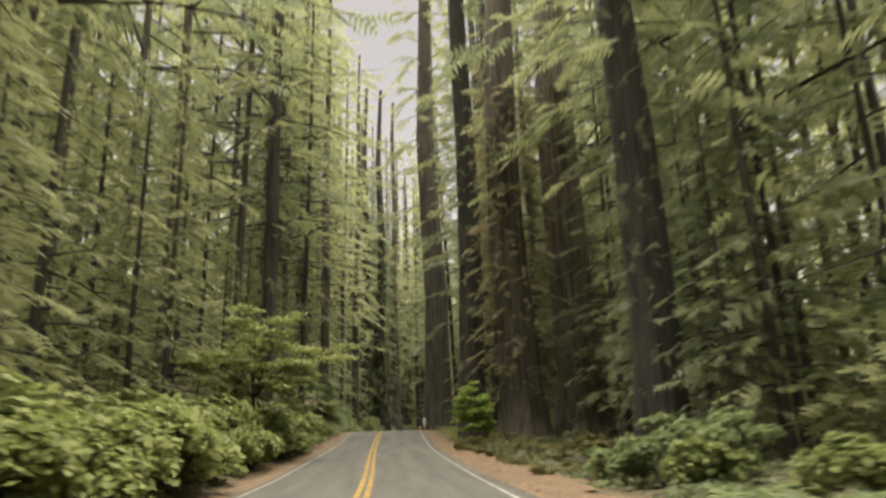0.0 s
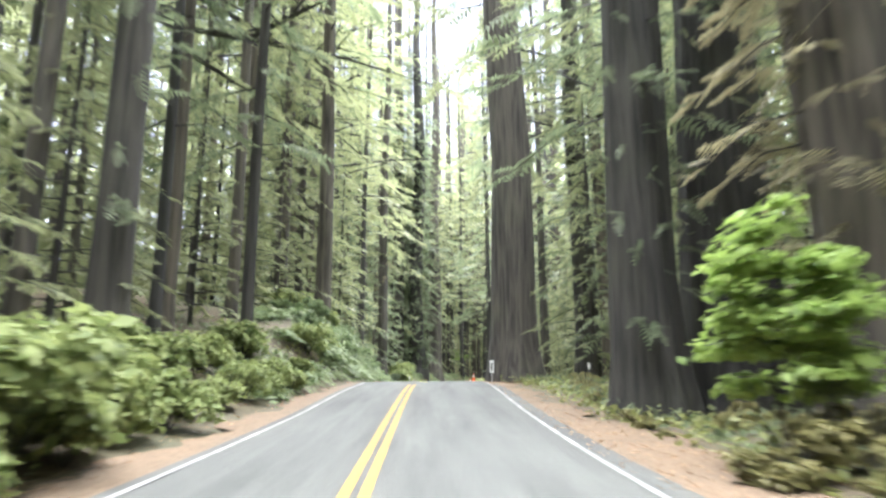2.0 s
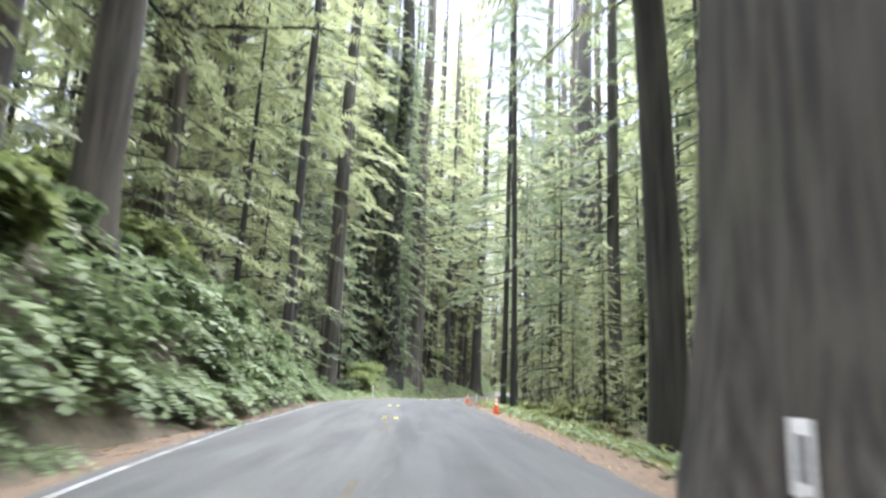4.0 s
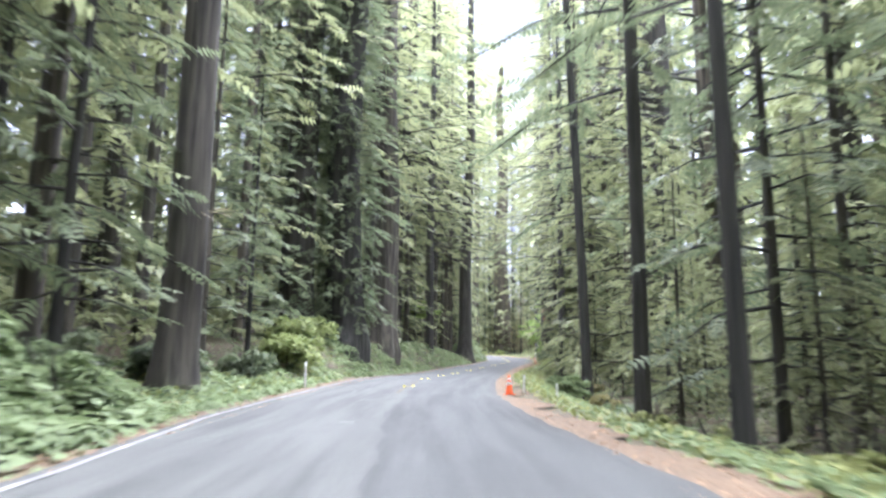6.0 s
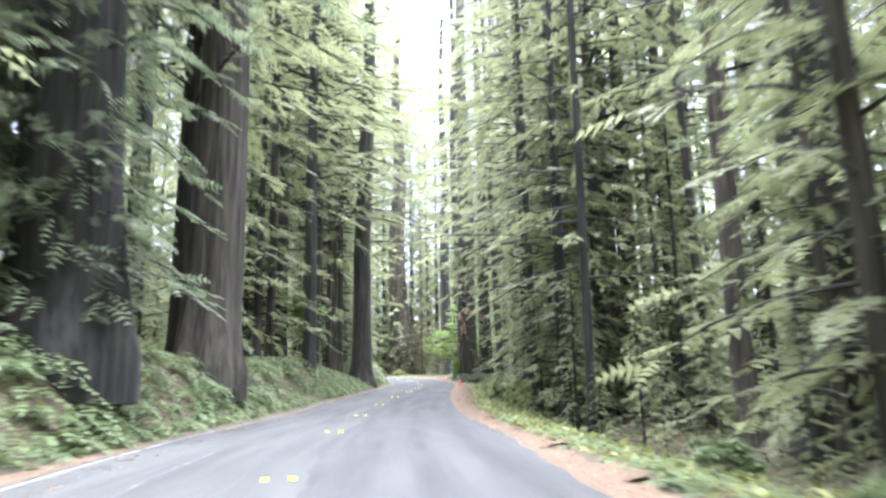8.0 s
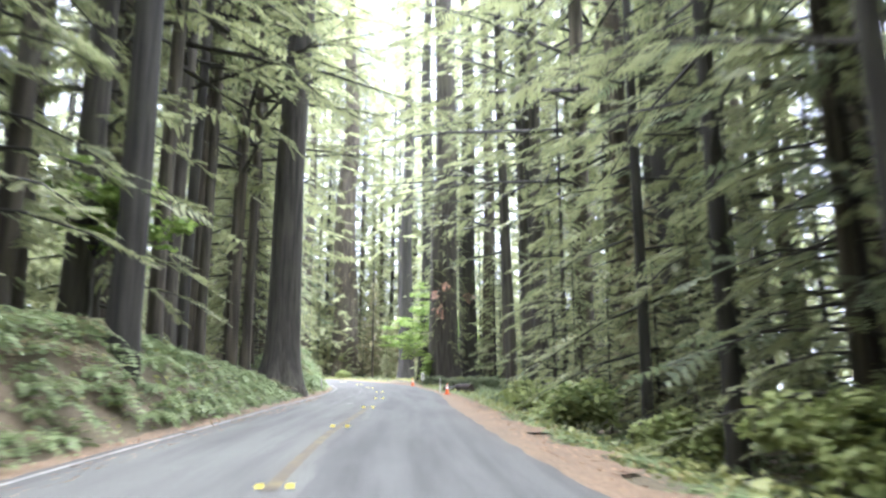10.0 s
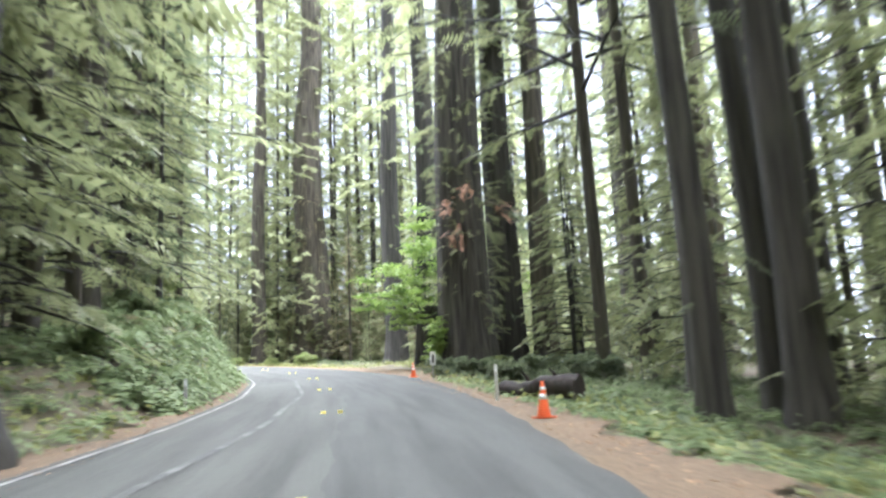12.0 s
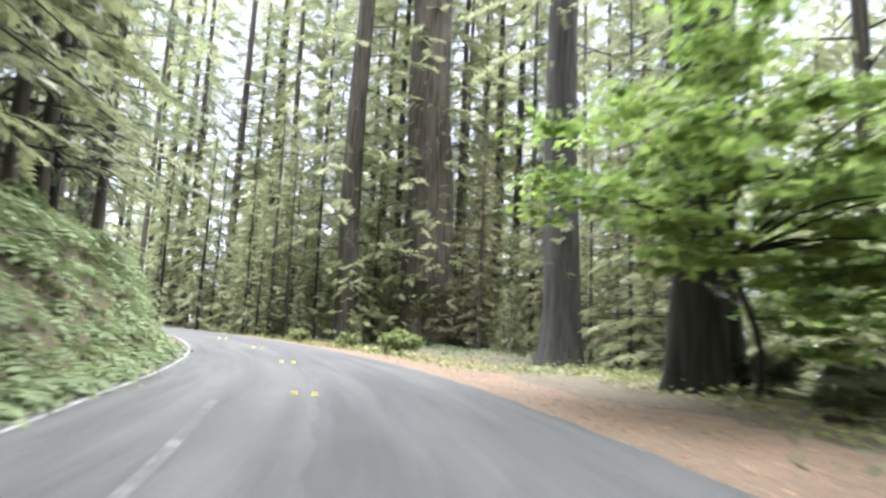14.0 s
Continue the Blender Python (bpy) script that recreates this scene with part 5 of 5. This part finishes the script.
cover("needle_litter", ((-5, 76, 2.8, 5.4, 1.0), (76, 236, 2.9, 4.6, 1.0), (232, 285, 3.4, 6.8, 1.0), (-5, 290, -4.1, -5.3, 1.0)), 16, 0.045, leaf_material("fallen_needle_sprays", (0.16, 0.085, 0.045), (0.46, 0.29, 0.17), 0.8, 0.05, 1.0), "fallen brown redwood needles and leaves", 0.02, 0.15)


# ---- road furniture ----
def lathe(profile, sides=20):
    """A turned solid from (radius, height) pairs."""
    bm = bmesh.new()
    rings = [[bm.verts.new((r * math.cos(a), r * math.sin(a), z)) for a in (i * 2 * math.pi / sides for i in range(sides))] for r, z in profile]
    for a, b in zip(rings, rings[1:]):
        for i in range(sides):
            bm.faces.new((a[i], a[(i + 1) % sides], b[(i + 1) % sides], b[i])).smooth = True
    bm.faces.new(rings[0][::-1])
    bm.faces.new(rings[-1])
    return bm


def block(w, d, h, bevel=0.01, at=(0, 0, 0)):
    bm = bmesh.new()
    bmesh.ops.create_cube(bm, size=1.0)
    for v in bm.verts:
        v.co = Vector((v.co.x * w + at[0], v.co.y * d + at[1], (v.co.z + 0.5) * h + at[2]))
    if bevel:
        bmesh.ops.bevel(bm, geom=bm.edges[:], offset=bevel, segments=2, affect="EDGES", profile=0.5)
    return bm


def road_turn(s):
    return -math.degrees(math.atan2(np.interp(s, STATION, TANGENT[:, 0]), np.interp(s, STATION, TANGENT[:, 1])))


def cone_at(s, u, first=[]):
    x, y, z = at_road(s, u)
    z = max(gz(x, y), z - 0.012)
    if first:
        return copy_thing(first[0], pose(x, y, z, 0, 0, road_turn(s) + 17))
    root = thing("traffic_cone", x, y, z, "orange traffic cone with two white reflective bands", "traffic cone", "cones along the road edge", road_turn(s))
    part("base", block(0.36, 0.36, 0.035, 0.012), ORANGE, root)
    part("cone_body", lathe(((0.135, 0.03), (0.128, 0.06), (0.03, 0.70), (0.024, 0.71))), ORANGE, root)
    for lo, hi in ((0.36, 0.46), (0.54, 0.60)):
        part("reflective_band", lathe(((0.1315 - lo * 0.153 + 0.008, lo), (0.1315 - hi * 0.153 + 0.008, hi))), REFLECT, root, "white reflective band")
    first.append(root)
    return root


for s, u in ((101.7, 3.7), (130.8, 2.95), [float(q[0]) for q in locate([8.33], [215.1])[:2]], (239.0, 3.75)):
    cone_at(s, u)


def marker_at(s, u, tall, plate_w, plate_h, bar, label, group="roadside markers"):
    """A thin post with a plate on it; what stands on the plate cannot be read and is a bar."""
    x, y, _z = at_road(s, u)
    root = thing("marker_post", x, y, gz(x, y) - 0.02, label, "road marker", group, road_turn(s) + 4)
    part("post", block(0.06, 0.035, tall, 0.006), STEEL, root)
    part("plate", block(plate_w, 0.008, plate_h, 0.003, (0, -0.024, tall - plate_h + 0.02)), REFLECT, root, "white marker plate")
    if bar:
        part("inscription_bar", block(plate_w * 0.42, 0.004, plate_h * 0.62, 0.0, (0, -0.031, tall - plate_h * 0.8)), MARK_DARK, root, "dark bar on the plate")
    return root


marker_at(75.6, 3.35, 1.2, 0.22, 0.66, True, "white marker plate on a post before a giant redwood")
marker_at(236.6, 4.25, 1.28, 0.26, 0.62, True, "white marker plate on a steel post")
marker_at(79.0, 9.2, 1.1, 0.16, 0.35, False, "small white-topped post among ferns")


def delineator_at(s, u, tall, label):
    x, y, _z = at_road(s, u)
    root = thing("delineator_post", x, y, gz(x, y) - 0.02, label, "road post", "delineator posts", road_turn(s))
    part("post", block(0.09, 0.03, tall, 0.01), POST, root)
    part("reflector", block(0.07, 0.006, 0.14, 0.002, (0, -0.019, tall - 0.2)), REFLECT, root)
    return root


delineator_at(134.5, -5.25, 1.15, "white flexible delineator post at the road edge")
delineator_at(*(float(q[0]) for q in locate([9.15], [220.3])[:2]), 1.02, "grey delineator post with a white top")
delineator_at(224.0, -4.7, 0.9, "small grey delineator post at the bend")
delineator_at(132.5, 3.6, 0.75, "short weathered stake beside the cone")
delineator_at(129.5, 4.5, 0.7, "short weathered stake among ferns")

# stick-on lane tabs in pairs on the centre line
tab_first = None
for s in (94.5, 105.2, 136.4, *np.arange(146.8, 290, 10.47)):
    for du in (-0.19, 0.19):
        x, y, z = at_road(s, float(mid(s)) + du)
        m = pose(x, y, z + 0.012, 0, 0, road_turn(s))
        if tab_first is None:
            tab_first = thing("lane_tab", 0, 0, 0, "yellow stick-on lane marker tab on asphalt", "lane marker", "tabs along the centre line")
            tab_first.matrix_basis = m
            part("foot", block(0.12, 0.09, 0.006, 0.002), TAB_YELLOW, tab_first)
            part("fin", block(0.11, 0.008, 0.05, 0.002, (0, 0, 0.005)), TAB_YELLOW, tab_first)
        else:
            copy_thing(tab_first, m)

# short white survey marks across the old lane
for s, u, w in ((126.5, -1.7, 0.4), (119.0, -1.4, 0.3), (88.0, 0.2, 0.2), (203.0, -2.2, 0.35)):
    tagged(ribbon("survey_mark", s, s + 0.1, lambda q: u - w / 2, lambda q: u + w / 2, 0.016, WHITE_LINE, step=0.05), "short white paint mark on asphalt", "road marking", kind="structure")


# ---- fallen wood ----
def log(x, y, length, dia, turn, label):
    z = gz(x, y)
    k = np.linspace(0, 1, 9)
    pts = np.stack([(k - 0.5) * length, 0.12 * np.sin(k * 5), 0.06 * np.sin(k * 7)], 1)
    root = thing("fallen_log", x, y, z + dia * 0.36, label, "log", "fallen wood", turn)
    v, f = tube(pts, dia / 2 * (1 - 0.2 * k) * (1 + 0.06 * np.sin(k * 23)), 14)
    v = v + rng.normal(0, 0.03 * dia, v.shape) * np.array((0.2, 1, 1))
    part_from("bark", tri_mesh("bark", v, f, LOG), root)
    for q in (0.25, 0.62):
        at = np.array(((q - 0.5) * length, 0, dia * 0.38))
        part_from("broken_stub", tri_mesh("broken_stub", *tube(at + np.array(((0, 0, 0), (0.05, 0.08, 0.16), (0.12, 0.2, 0.3))), (0.06, 0.045, 0.02), 6), LOG), root)
    for end in (0, 8):
        ring = v[end * 14:end * 14 + 14]
        c = ring.mean(0)
        part_from("cut_end", tri_mesh("cut_end", np.vstack([ring, c]), [(i, (i + 1) % 14, 14) for i in range(14)], LOG), root)


log(10.6, 221.0, 2.8, 0.75, 118, "dark mossy fallen log beside the verge")
# added log: stands in for a dark reflection on the windscreen
log(8.5, 138.0, 5.0, 0.45, -35, "added log in place of a dark slanting windscreen reflection")

# bare boughs with browned tips on the giant behind the marker
giant = next(o for o in scene.objects if o.get("label", "").startswith("giant dark redwood clothed in shoots"))
for i, (x, y, z) in enumerate(((-1.6, -2.5, 8.5), (-0.6, -3.0, 9.3), (1.7, -2.7, 8.5), (-1.1, -2.4, 7.1))):
    q = np.linspace(0, 1, 6)[:, None]
    root_at = np.array((x * 0.35, y * 0.35, z + 0.8))
    pts = root_at + (np.array((x, y, z)) - root_at) * q + np.array((0, 0, 0.5)) * np.sin(q * 3.1)
    bough = part_from("dead_bough", tri_mesh("dead_bough", *tube(pts, np.linspace(0.08, 0.02, 6), 5), GREY_BARK), giant, "bare bough with a browned tip")
    o = pts[-2] + rng.normal(0, 0.28, (16, 3))
    d = np.array((x, y, -0.6)) + rng.normal(0, 1.2, (16, 3))
    tagged(part_from("browned_tip", tri_mesh("browned_tip", *spray_triangles(o, d, np.tile((0, 0, 1.0), (16, 1)), rng.uniform(0.5, 1.0, 16), rng.uniform(0.13, 0.24, 16), 7), RUSTY), bough), kind="stuff")
